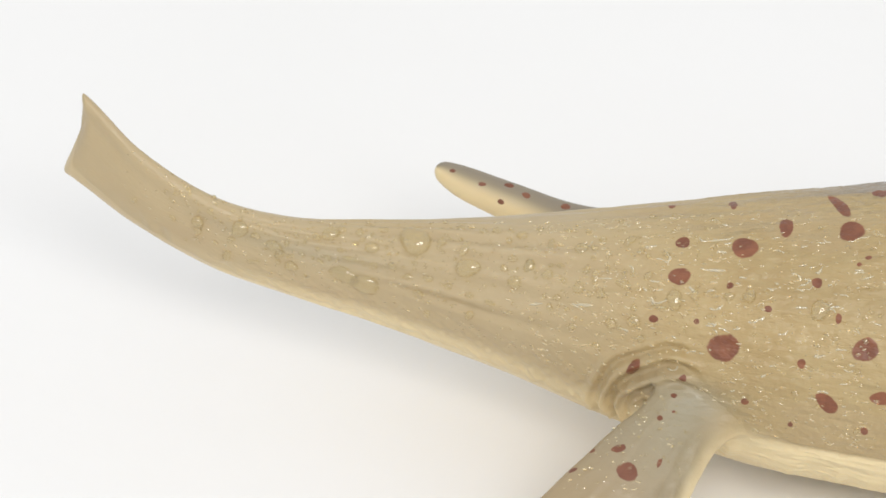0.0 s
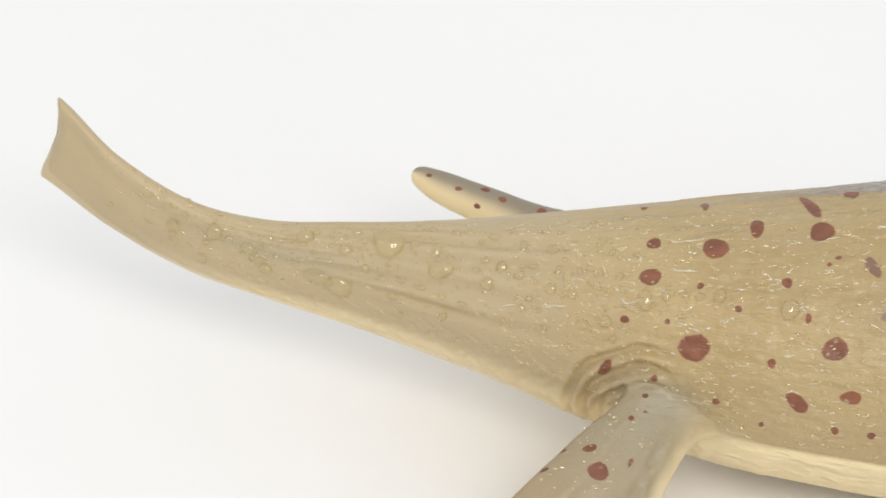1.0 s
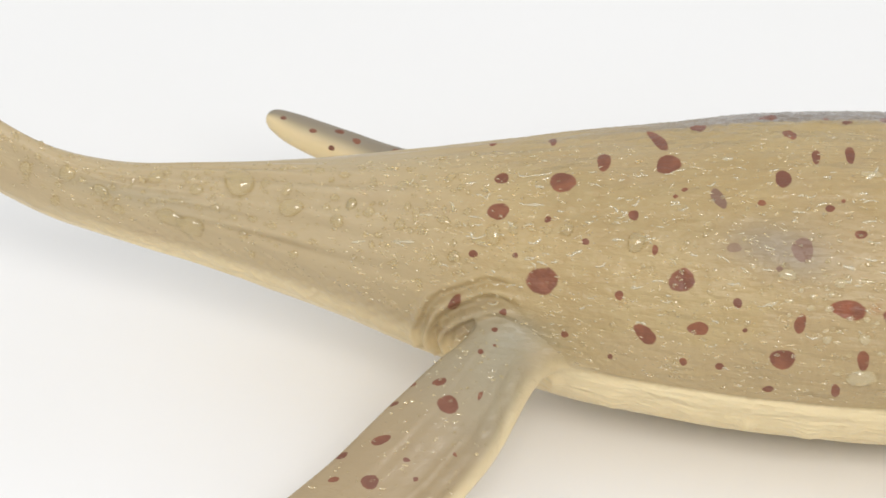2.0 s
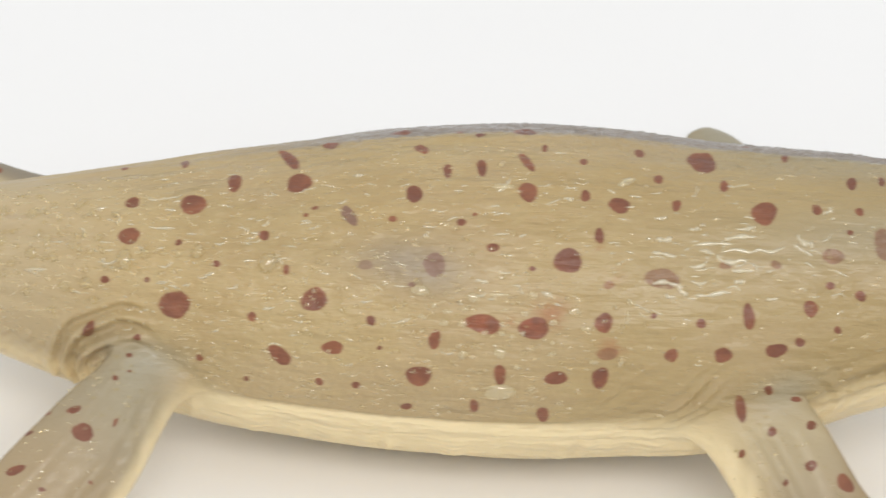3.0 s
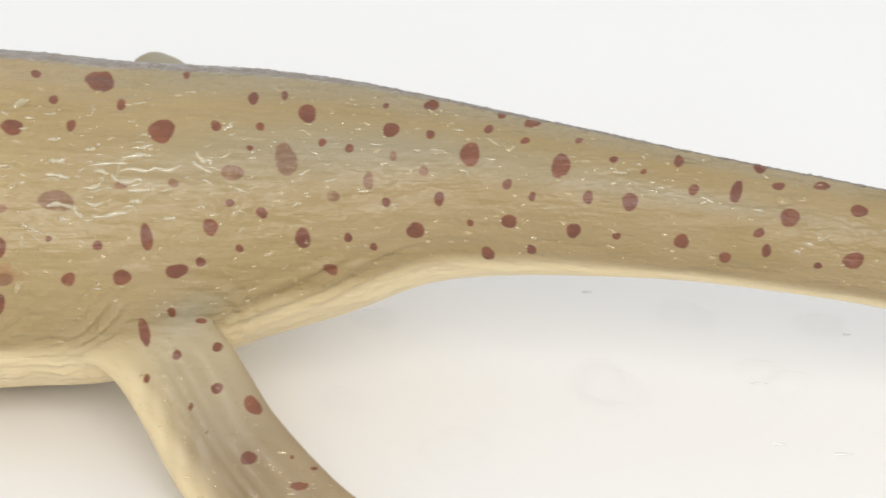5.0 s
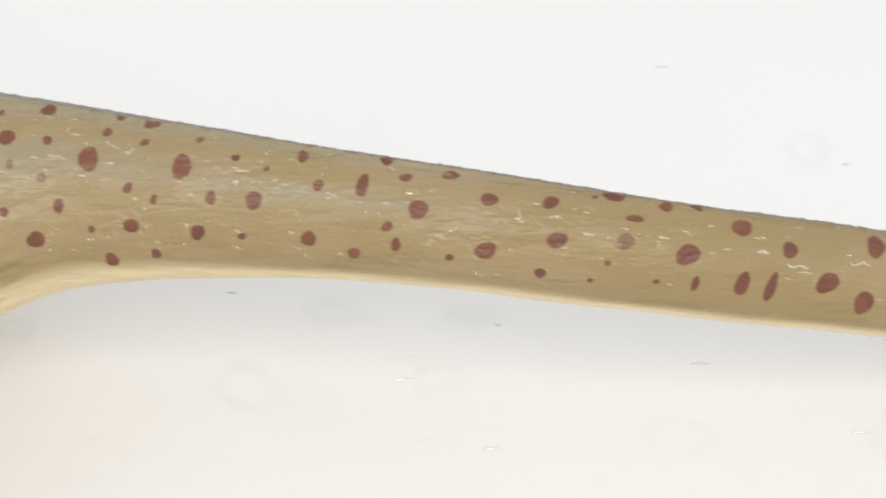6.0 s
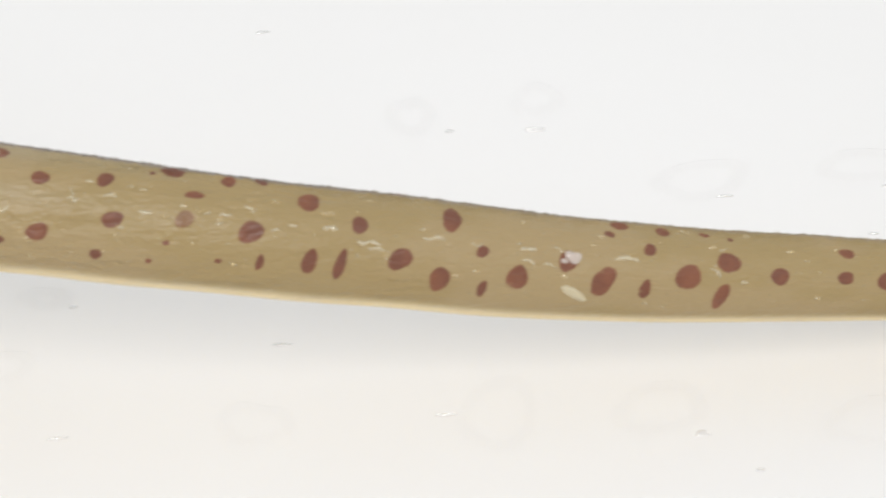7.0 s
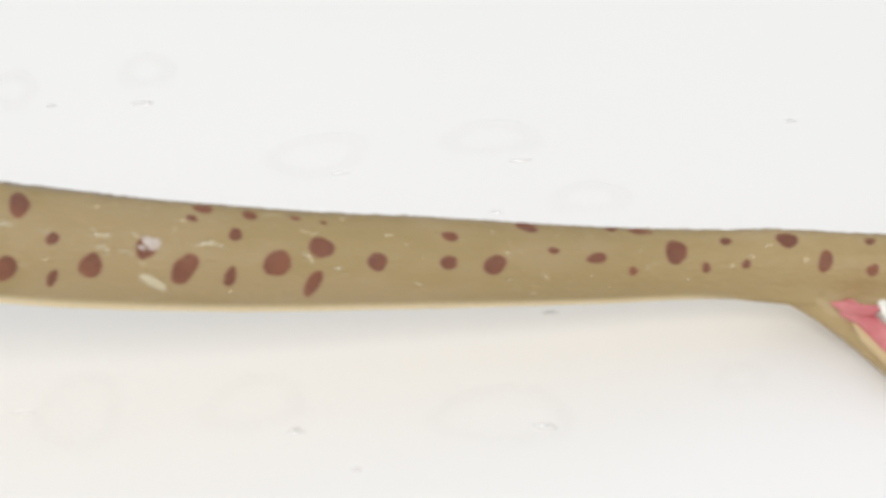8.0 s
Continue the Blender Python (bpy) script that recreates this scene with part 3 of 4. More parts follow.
JAW = ([(230.37, -7.68, 4.65, 0.73, 0.94), (231.64, -8.45, 4.45, 1.14, 1.56), (232.91, -9.10, 4.44, 1.35, 1.72), (234.07, -9.62, 4.23, 1.46, 1.66), (235.26, -10.23, 3.55, 1.40, 1.46), (236.35, -11.02, 2.88, 1.40, 1.25), (237.74, -12.27, 2.03, 1.40, 1.09), (239.86, -15.63, 1.56, 1.40, 0.99), (242.08, -19.21, 0.95, 1.25, 0.88), (244.51, -23.00, 0.22, 0.78, 0.62), (245.44, -24.44, -0.04, 0.16, 0.16)], [(237.08, -11.61, 3.47, 1.04, 0.36), (238.06, -12.45, 3.68, 1.14, 0.88), (239.46, -14.70, 3.33, 1.25, 1.20), (241.52, -18.07, 2.73, 1.14, 0.94), (243.59, -21.27, 1.81, 0.52, 0.42), (244.23, -22.23, 1.48, 0.10, 0.10)], [(238.04, -13.82, 3.40, 0.16, 0.16), (238.67, -14.99, 2.94, 0.31, 0.42), (239.88, -16.95, 2.52, 0.36, 0.42), (241.94, -20.27, 1.79, 0.36, 0.42), (244.12, -23.21, 0.79, 0.26, 0.31), (244.82, -24.03, 0.37, 0.10, 0.10)], [(236.48, -12.15, 4.23, 0.16, 0.16), (237.22, -12.71, 4.30, 0.42, 0.47), (238.24, -13.53, 4.49, 0.47, 0.68), (239.33, -14.49, 5.05, 0.42, 0.57), (240.00, -14.83, 5.63, 0.16, 0.16)], [(240.13, -15.14, 6.22, 0.36, 0.36), (240.25, -15.69, 5.73, 0.26, 0.26), (240.34, -16.15, 5.30, 0.05, 0.05)])
JAW_PAINT = (0, 1, 2, 1, 3)
SNOUT = 256.0


N_ST = len(AXIS_Y)
TAIL_END = -35.3


def along(table, x):
    """A smooth curve through the stations of a table."""
    tab = np.asarray(table, float)
    q = np.clip((np.asarray(x, float) - X0) / STEP, 0, N_ST - 1.0001)
    i = np.floor(q).astype(int)
    t = q - i
    p0, p1, p2, p3 = (tab[np.clip(i + k, 0, N_ST - 1)] for k in (-1, 0, 1, 2))
    return p1 + 0.5 * t * (p2 - p0 + t * (2 * p0 - 5 * p1 + 4 * p2 - p3 + t * (3 * (p1 - p2) + p3 - p0)))


def on_body(x, phi):
    """A place on the trunk: x along it, phi round it (0 at the near side, 90 degrees on the back)."""
    x, phi = np.broadcast_arrays(np.asarray(x, float), np.asarray(phi, float))
    return np.stack([x, along(AXIS_Y, x) - along(HALF_WIDTH, x) * np.cos(phi), along(AXIS_Z, x) + along(HALF_HEIGHT, x) * np.sin(phi)], -1)


def unit(v):
    return v / np.maximum(np.linalg.norm(v, axis=-1, keepdims=True), 1e-9)


def body_frame(x, phi):
    """Place, lengthwise tangent, upward tangent and outward normal on the trunk."""
    p = on_body(x, phi)
    tx = unit(on_body(np.asarray(x) + 0.2, phi) - on_body(np.asarray(x) - 0.2, phi))
    tp = unit(on_body(x, np.asarray(phi) + 0.01) - on_body(x, np.asarray(phi) - 0.01))
    return p, tx, tp, unit(np.cross(tx, tp))


VIEW = np.array([0.0, 0.823, -0.568])


def flipper_frame(rows):
    """Centre line, half width, half thickness and directions of a flipper, at fine steps."""
    rows = np.asarray(rows, float)
    n, steps = len(rows), 40
    q = np.linspace(0, n - 1.0001, (n - 1) * steps + 1)
    i = np.floor(q).astype(int)
    t = (q - i)[:, None]
    p0, p1, p2, p3 = (rows[np.clip(i + k, 0, n - 1)] for k in (-1, 0, 1, 2))
    r = p1 + 0.5 * t * (p2 - p0 + t * (2 * p0 - 5 * p1 + 4 * p2 - p3 + t * (3 * (p1 - p2) + p3 - p0)))
    c, hw, th = r[:, :3], np.maximum(r[:, 3], 0.1), np.maximum(r[:, 4], 0.1)
    tan = unit(np.gradient(c, axis=0))
    wide = np.cross(rows[3, :3] - rows[1, :3], VIEW)[None] + 0 * tan
    wide = unit(wide - tan * (wide * tan).sum(1, keepdims=True))
    out = unit(np.cross(wide, tan))
    out = out * -np.sign(out @ VIEW)[:, None]
    return q, c, hw, th, tan, wide, out


FLIPPERS = {"hind": FLIPPER_HIND, "front": FLIPPER_FRONT, "farhind": FLIPPER_FARHIND, "farfront": FLIPPER_FARFRONT}
MELT = {"hind": 2.1, "front": 2.0, "farhind": 0.9, "farfront": 0.9}
FRAMES = {k: flipper_frame(v) for k, v in FLIPPERS.items()}


def melted(k, s, verts):
    """Draws the root of a flipper into the flank. Also gives the angle round the trunk."""
    x = verts[..., 0]
    phi = np.arctan2((verts[..., 2] - along(AXIS_Z, x)) / along(HALF_HEIGHT, x), -(verts[..., 1] - along(AXIS_Y, x)) / along(HALF_WIDTH, x))
    base, _, _, face = body_frame(x, phi)
    base = base + face * relief(x, phi)[..., None]
    mid = np.stack([x, along(AXIS_Y, x), along(AXIS_Z, x)], -1)
    base = base + 0.12 * unit(mid - base)
    free = smooth(np.asarray(s, float), 0.15, MELT[k])[..., None]
    return base * (1 - free) + verts * free, phi


def rays(k, side, q):
    """How far the rays of a near paddle stand out of its upper face; side runs from -1 at the tail's edge to 1."""
    if k == "front":
        r = 0.80 * np.exp(-((side + 0.10) / 0.075) ** 2) + 0.40 * np.exp(-((side + 0.42) / 0.10) ** 2) + 0.30 * np.exp(-((side - 0.5) / 0.15) ** 2) - 0.28 * np.exp(-((side - 0.12) / 0.12) ** 2)
    else:
        r = 0.50 * np.exp(-((side - 0.34) / 0.10) ** 2) + 0.42 * np.exp(-((side - 0.62) / 0.08) ** 2) + 0.26 * np.exp(-((side + 0.45) / 0.12) ** 2)
    return r * (1 + 0.4 * np.sin(q * 5.3 + 1.2)) * smooth(q, 0.7, 1.5) * (1 - 0.6 * smooth(q, 3.2, 4.6))


def on_flipper(k, s, w):
    q, c, hw, th, tan, wide, out = FRAMES[k]
    i = int(np.argmin(np.abs(q - s)))
    w = max(-0.97, min(0.97, w))
    p = c[i] + wide[i] * w * hw[i] + out[i] * th[i] * math.sqrt(1 - w * w)
    p = melted(k, np.array([s]), p[None])[0][0]
    if not k.startswith("far"):
        p = p + out[i] * float(rays(k, w * (1.0 if float(wide[len(q) // 2][0]) > 0 else -1.0), np.array(s)))
    return p, out[i]


def smooth(v, a, b):
    t = np.clip((v - a) / (b - a), 0, 1)
    return t * t * (3 - 2 * t)


def crease_at(x):
    return -17 - 14 * smooth(x, 98, 132) - 8 * (1 - smooth(x, 12, 30))


def tones(x, deg):
    """Where each tone lies on the trunk: paints, and greys that stand in for wet sheen."""
    crease = crease_at(x)
    sharp = smooth(x, 26, 36) * (1 - smooth(x, 56, 74))
    soft = 1.2 + 9 * (1 - sharp)
    t = {}
    t["belly"] = smooth(-deg, -crease - soft, -crease + soft) * smooth(x, -30, -5) * (1 - 0.25 * (1 - smooth(x, 10, 30))) * (1 - smooth(x, 222, 232))
    t["belly"] = np.maximum(t["belly"], ((deg > 190) & (deg < 330)) * (0.2 + 0.8 * smooth(x, -32, -8)))
    t["dorsal"] = smooth(deg, 103, 108) * (1 - smooth(deg, 165, 195)) * smooth(x, 22, 46) * (1 - 0.6 * smooth(x, 150, 200))

    def patch(cx, sx, cd, sd, k):
        return k * np.exp(-(((x - cx) / sx) ** 2 + ((deg - cd) / sd) ** 2))

    t["slate"] = patch(45.0, 4.2, 46, 8, 0.6) + patch(48.5, 3.0, 39, 7, 0.4)
    # the greys at x 96, 125 and -14 are wet sheen put into the colour
    grey = patch(96, 18, 58, 14, 0.65) + patch(22.5, 3.6, -3, 9, 0.95) + patch(80.9, 3.2, -5, 8, 0.7) + patch(-14, 8, 32, 14, 0.4)
    grey = grey + 0.55 * smooth(deg, 78, 100) * smooth(x, 55, 90) * (1 - smooth(x, 130, 160)) + patch(125, 14, 48, 9, 0.4)
    t["grey"] = np.clip(grey, 0, 1)
    t["wet"] = patch(77, 9, 48, 12, 0.7) + patch(-9, 9, 42, 15, 0.9) + patch(5, 6, 62, 14, 0.7) + patch(104, 18, 52, 9, 0.45) + patch(168, 28, 48, 13, 0.38) + 0.8 * t["dorsal"]
    t["tail_tone"] = (1 - smooth(x, 6, 26)) * 0.85
    t["limb"] = 0.0 * x
    t["smear"] = np.clip(patch(58.9, 1.5, 28, 4.5, 0.9) + patch(64.7, 1.3, 17, 3, 0.7) + patch(64.5, 0.8, 42, 2.5, 0.5) + patch(55.3, 0.7, 25, 2, 0.6) + patch(62.6, 0.7, 51, 2, 0.6), 0, 1)
    t["sleek"] = 1.0 * (1 - smooth(x, 6, 28)) + 0.7 * smooth(x, 120, 220)
    t["neck_tone"] = smooth(x, 20, 120) * 0.95 * (1 - 0.6 * smooth(x, 215, 240))
    return t


def relief(xx, pp):
    """How far the skin stands out from the smooth form: ridges, creases, folds and wrinkles."""
    deg, g = np.degrees(pp), on_body(xx, pp)
    lift = np.zeros_like(xx)
    # ridge where the grey back begins
    lift += 0.22 * np.exp(-(((deg - 101) / 3.5) ** 2)) * smooth(xx, 30, 55) * (1 - smooth(xx, 120, 180))
    # crease over the cream belly, and its slightly fuller edge
    crease = crease_at(xx)
    on_trunk = smooth(xx, 26, 36) * (1 - smooth(xx, 56, 72))
    lift -= 0.20 * np.exp(-(((deg - crease) / 1.3) ** 2)) * on_trunk
    lift += 0.07 * np.sin(deg * 1.9 + 0.9 * np.sin(xx * 0.35) + 0.7 * np.sin(xx * 0.83)) * (0.6 + 0.4 * np.sin(xx * 0.47 + deg)) * smooth(-deg, 17, 24) * on_trunk
    # folds of skin round the roots of the near flippers
    for cx, cp, side, r0, r1, amp, pitch in ((22.6, -26, -1, 4.6, 10.6, 0.48, 1.65), (80.0, -16, 1, 4.2, 8.5, 0.12, 1.7), (78.5, -16, -1, 5.5, 13.0, 0.05, 2.2)):
        c0 = on_body(cx, math.radians(cp))
        d = g - c0
        r = np.linalg.norm(d, axis=-1) + 0.14 * np.sin(xx * 1.1 + deg * 0.07) + 0.10 * np.sin(xx * 0.37 - deg * 0.19)
        where = smooth(r, r0, r0 + 1.0) * (1 - smooth(r, r1 - 2.5, r1)) * smooth(side * (xx - cx), -1.5, 2.0) * (1 - smooth(deg, 20, 42))
        lift += amp * np.cos(2 * math.pi * (r - r0) / pitch) * where
    # long grooves and muscle waves
    for wave, amp, turns in ((0.11, 0.05, 9), (0.23, 0.04, 17), (0.05, 0.05, 5), (0.31, 0.05, 31), (0.19, 0.045, 44)):
        uneven = 0.5 + 0.5 * np.sin(xx * (0.17 + wave) + pp * 3.1 * (1 + wave)) * np.sin(xx * 0.071 * turns ** 0.5 + pp * 5.3)
        lift += amp * uneven * np.sin(pp * turns + 1.3 * np.sin(xx * wave) + 0.8 * np.sin(xx * 0.41 + pp * 7) + xx * 0.02) * (smooth(xx, 12, 30) if turns > 20 else smooth(xx, -30, 0)) * (1 - smooth(xx, 30, 70) * (0.5 + 0.4 * smooth(xx, 80, 120) if turns > 20 else 0.4 + 0.4 * smooth(xx, 100, 150)))
    # slanting wrinkles behind the front flipper
    slant = (deg + 14) * 0.2 - (xx - 84) * 0.33
    lift += 0.27 * np.sin(slant * 2.6 + 0.9 * np.sin(xx * 0.5) + 0.6 * np.sin(deg * 0.4)) * np.exp(-(((xx - 92) / 7) ** 2 + ((deg + 8) / 13) ** 2))
    # wrinkles that slant up from the front flipper's root over the flank
    slant = 0.62 * xx - 0.78 * (deg + 4) * 0.26 + 0.35 * np.sin(xx * 0.6) + 0.3 * np.sin(deg * 0.21)
    lift += 0.27 * np.sin(slant * 4.6) * (0.6 + 0.4 * np.sin(slant * 1.3 + deg * 0.1)) * np.exp(-(((xx - 70.5) / 5) ** 2 + ((deg + 3) / 11) ** 2))
    # ridges along the root of the tail, and an uneven lower edge
    lift += 0.12 * np.sin(deg * 0.42 + 0.6 * np.sin(xx * 0.3) + 0.02 * xx) * (0.5 + 0.5 * np.sin(xx * 0.23 + deg * 0.09)) * smooth(xx, -22, -8) * (1 - smooth(xx, 16, 26)) * smooth(deg, 2, 14)
    lift += 0.17 * np.sin(xx * 1.9 + 1.4 * np.sin(xx * 0.7)) * np.sin(xx * 0.53) * np.exp(-(((deg + 38) / 14) ** 2)) * (1 - smooth(xx, 60, 90))
    # broad swells and hollows along the tail's root
    lift += 0.17 * np.sin(deg * 0.30 + 1.6 + 0.5 * np.sin(xx * 0.21) - 0.05 * xx) * np.exp(-(((xx - 2) / 11) ** 2)) * smooth(deg, 0, 14) * (1 - smooth(deg, 80, 95))
    # lumps along the belly's lower edge
    lift += 0.16 * np.sin(xx * 0.9 + 1.7 * np.sin(xx * 0.31)) * np.sin(xx * 0.37 + 1.0) * np.exp(-(((deg + 40) / 9) ** 2)) * smooth(xx, 20, 34) * (1 - smooth(xx, 96, 120))
    # knobbly skin along the tail's lower edge
    knob = np.sin(xx * 2.9 + 1.3 * np.sin(deg * 0.17)) * np.sin(deg * 0.36 + 1.1 * np.sin(xx * 0.8)) + 0.7 * np.sin(xx * 5.1 + deg * 0.25) * np.sin(deg * 0.6 - xx * 0.9)
    lift += 0.075 * knob * smooth(xx, -24, -12) * (1 - smooth(xx, 18, 28)) * (1 - smooth(deg, -14, 4))
    # a shallow trough along the tail blade
    blade = 1 - smooth(xx, -25, 2)
    lift -= 0.28 * np.exp(-(((deg - 28) / 20) ** 2)) * blade
    return lift


def trunk():
    """Tail, body, neck and upper head as one tube, closed at both ends."""
    nx = 1560
    near = np.radians(np.linspace(-45, 130, 176))
    far = np.radians(np.linspace(130, 315, 42)[1:-1])
    phi = np.concatenate([near, far])
    x = np.linspace(TAIL_END, SNOUT, nx)
    g = on_body(x[:, None], phi[None, :])
    p, tx, tp, nrm = body_frame(np.repeat(x[:, None], len(phi), 1), np.repeat(phi[None, :], nx, 0))
    xx, pp = g[..., 0], np.repeat(phi[None, :], nx, 0)
    deg = np.degrees(pp)
    lift = relief(xx, pp)
    # rough grain along the edge of the back
    rough = np.random.default_rng(21).normal(0, 1, xx.shape)
    rough = (rough + np.roll(rough, 1, 0) + np.roll(rough, -1, 0) + np.roll(rough, 1, 1) + np.roll(rough, -1, 1)) / 5
    lift += rough * (0.07 * smooth(deg, 84, 100) * smooth(xx, 20, 50) + 0.012 + 0.028 * smooth(xx, 5, 30)) * (1 - smooth(deg, 120, 135))
    g = g + nrm * lift[..., None]
    # full cheeks
    g[..., 1] -= 1.3 * np.exp(-(((deg + 38) / 24) ** 2)) * smooth(xx, 226, 238)
    # blunt closing of both ends
    for end, length in ((TAIL_END, 0.9), (SNOUT, 5.0)):
        q = np.clip(np.abs(xx - end) / length, 0, 1)
        k = np.sqrt(np.maximum(1 - (1 - q) ** 2, 0.0016))[..., None]
        mid = np.stack([xx, along(AXIS_Y, xx), along(AXIS_Z, xx)], -1)
        g = np.concatenate([g[..., :1], mid[..., 1:] + (g - mid)[..., 1:] * k], -1)
    # the blade's end slants back towards its foot, with a hollow between
    fade = 1 - smooth(xx, X0, X0 + 9)
    sp = np.clip((g[..., 2] - along(AXIS_Z, xx)) / along(HALF_HEIGHT, xx), -1, 1)
    g[..., 0] -= fade * (1.1 * (0.5 - 0.5 * sp) - 1.45 * (1 - sp * sp))
    n_phi = len(phi)
    verts = g.reshape(-1, 3)
    i, j = np.meshgrid(np.arange(nx - 1), np.arange(n_phi), indexing="ij")
    j2 = (j + 1) % n_phi
    faces = np.stack([i * n_phi + j, (i + 1) * n_phi + j, (i + 1) * n_phi + j2, i * n_phi + j2], -1).reshape(-1, 4)
    attr = {k: v.ravel() for k, v in tones(xx, deg).items()}
    # head: the underside stays skin-coloured
    return verts, faces, attr


def flipper(k):
    """A paddle with a rounded edge, thick at the root and thin at the tip."""
    q, c, hw, th, tan, wide, out = FRAMES[k]
    n = 72
    a = np.linspace(0, 2 * math.pi, n, endpoint=False)
    flare = 1 + (0.5 if k == "front" else 0.75) * np.exp(-q / 0.6)
    cap = np.sqrt(np.maximum(1 - np.clip(1 - (q[-1] - q) / 0.45, 0, 1) ** 2, 0.0004))
    hw, th = hw * cap, th * cap
    w = np.cos(a)[None, :] * (hw * flare)[:, None]
    if k == "hind":
        # the hinder edge is drawn in where it leaves the folds of the flank
        hinder = np.cos(a) * (1.0 if float(wide[len(q) // 2][0]) > 0 else -1.0) < 0
        w = w * np.where(hinder[None, :], (1 - 0.42 * np.exp(-((q - 0.9) / 0.75) ** 2))[:, None], 1.0)
    t = np.sin(a)
    t = t[None, :] * (th * (0.75 + 0.25 * flare))[:, None]
    rib = 0.10 * np.sin(np.cos(a) * 9)[None, :] * np.sin(np.clip(q / q[-1], 0, 1) * math.pi)[:, None] + 0.07 * np.sin(np.cos(a) * 17 + 1)[None, :]
    rib = rib * (0.0 if k.startswith("far") else 0.3 if k == "front" else 0.6)
    if not k.startswith("far"):
        side = np.cos(a) * (1.0 if float(wide[len(q) // 2][0]) > 0 else -1.0)
        lumps = 0.30 * np.sin(q * 11 + 1.5 * np.sin(q * 4.1))[:, None] * np.sin(side * 13 + q[:, None] * 3)
        rib = rib + smooth(q, 0.6, 1.4)[:, None] * lumps * np.exp(-((side + (0.6 if k == "front" else -0.7)) / 0.35) ** 2)[None, :]
    t = t + np.sign(t) * rib * np.minimum(th, 1.0)[:, None]
    verts = c[:, None] + wide[:, None] * w[..., None] + out[:, None] * t[..., None]
    x = verts[..., 0]
    verts, phi = melted(k, q[:, None], verts)
    if not k.startswith("far"):
        # rays of the paddle, raised along its upper face
        side = np.cos(a) * (1.0 if float(wide[len(q) // 2][0]) > 0 else -1.0)
        ray = rays(k, side[None, :], q[:, None])
        verts = verts + out[:, None] * (ray * (np.sin(a) > 0)[None, :])[..., None]
    m = len(q)
    i, j = np.meshgrid(np.arange(m - 1), np.arange(n), indexing="ij")
    j2 = (j + 1) % n
    faces = np.stack([i * n + j, i * n + j2, (i + 1) * n + j2, (i + 1) * n + j], -1).reshape(-1, 4)
    lead = np.repeat(np.cos(a)[None, :], m, 0)
    s = np.repeat(q[:, None], n, 1)
    sgn = 1.0 if float(wide[m // 2] @ np.array([1, 0, 0])) > 0 else -1.0
    edge = lead * sgn * (1 if k == "hind" else -1)
    under = np.repeat((np.sin(a) < 0)[None, :], m, 0)
    own = {}
    own["belly"] = np.where(under, 1.0, 0.8 * smooth(edge, *((0.35, 0.9) if k == "front" else (0.66, 0.97))))
    own["grey"] = np.where(under, 0.1, np.exp(-(((s - (0.75 if k == "front" else 1.0)) / 0.9) ** 2)) * 0.95 * (smooth(-edge, -0.75, -0.1) if k == "front" else 1.0) + 0.05)
    if k.startswith("far"):
        own["belly"], own["grey"] = 0.85 * smooth(edge, -0.55, 0.35) * (k == "farhind"), 0.3 + 0.6 * smooth(-edge, -0.3, 0.9) + 0.5 * (k == "farfront")
    own["dorsal"], own["slate"], own["wet"], own["neck_tone"] = 0 * s, 0 * s, 0 * s + 0.5, 0 * s + 0.65
    if k == "farhind":
        own["slate"] = 0.75 * smooth(-edge, 0.1, 0.8)
    own["smear"] = 0 * s
    own["limb"] = 0 * s + 1.0
    own["sleek"] = 0 * s + 1.0
    own["tail_tone"] = 0 * s + 0.5
    flank = tones(x, np.degrees(phi))
    w = smooth(s, 0.4, 0.95 * MELT[k])
    attr = {t: (flank[t] * (1 - w) + own[t] * w).ravel() for t in own}
    return verts.reshape(-1, 3), faces, attr


def tube(path, n=28):
    """A closed tube through rows of centre, half width across y and half height: for the lower jaw and tongue."""
    path = np.asarray(path, float)
    m = len(path)
    c = path[:, :3]
    tan = unit(np.gradient(c, axis=0))
    side = np.repeat([[0.0, -1.0, 0.0]], m, 0)
    up = unit(np.cross(side, tan))
    up = up * np.sign(up[:, 2:3] + 1e-9)
    a = np.linspace(0, 2 * math.pi, n, endpoint=False)
    v = c[:, None] + side[:, None] * (np.cos(a)[None, :] * path[:, 3:4])[..., None] + up[:, None] * (np.sin(a)[None, :] * path[:, 4:5])[..., None]
    i, j = np.meshgrid(np.arange(m - 1), np.arange(n), indexing="ij")
    faces = np.stack([i * n + j, (i + 1) * n + j, (i + 1) * n + (j + 1) % n, i * n + (j + 1) % n], -1).reshape(-1, 4)
    return v.reshape(-1, 3), faces


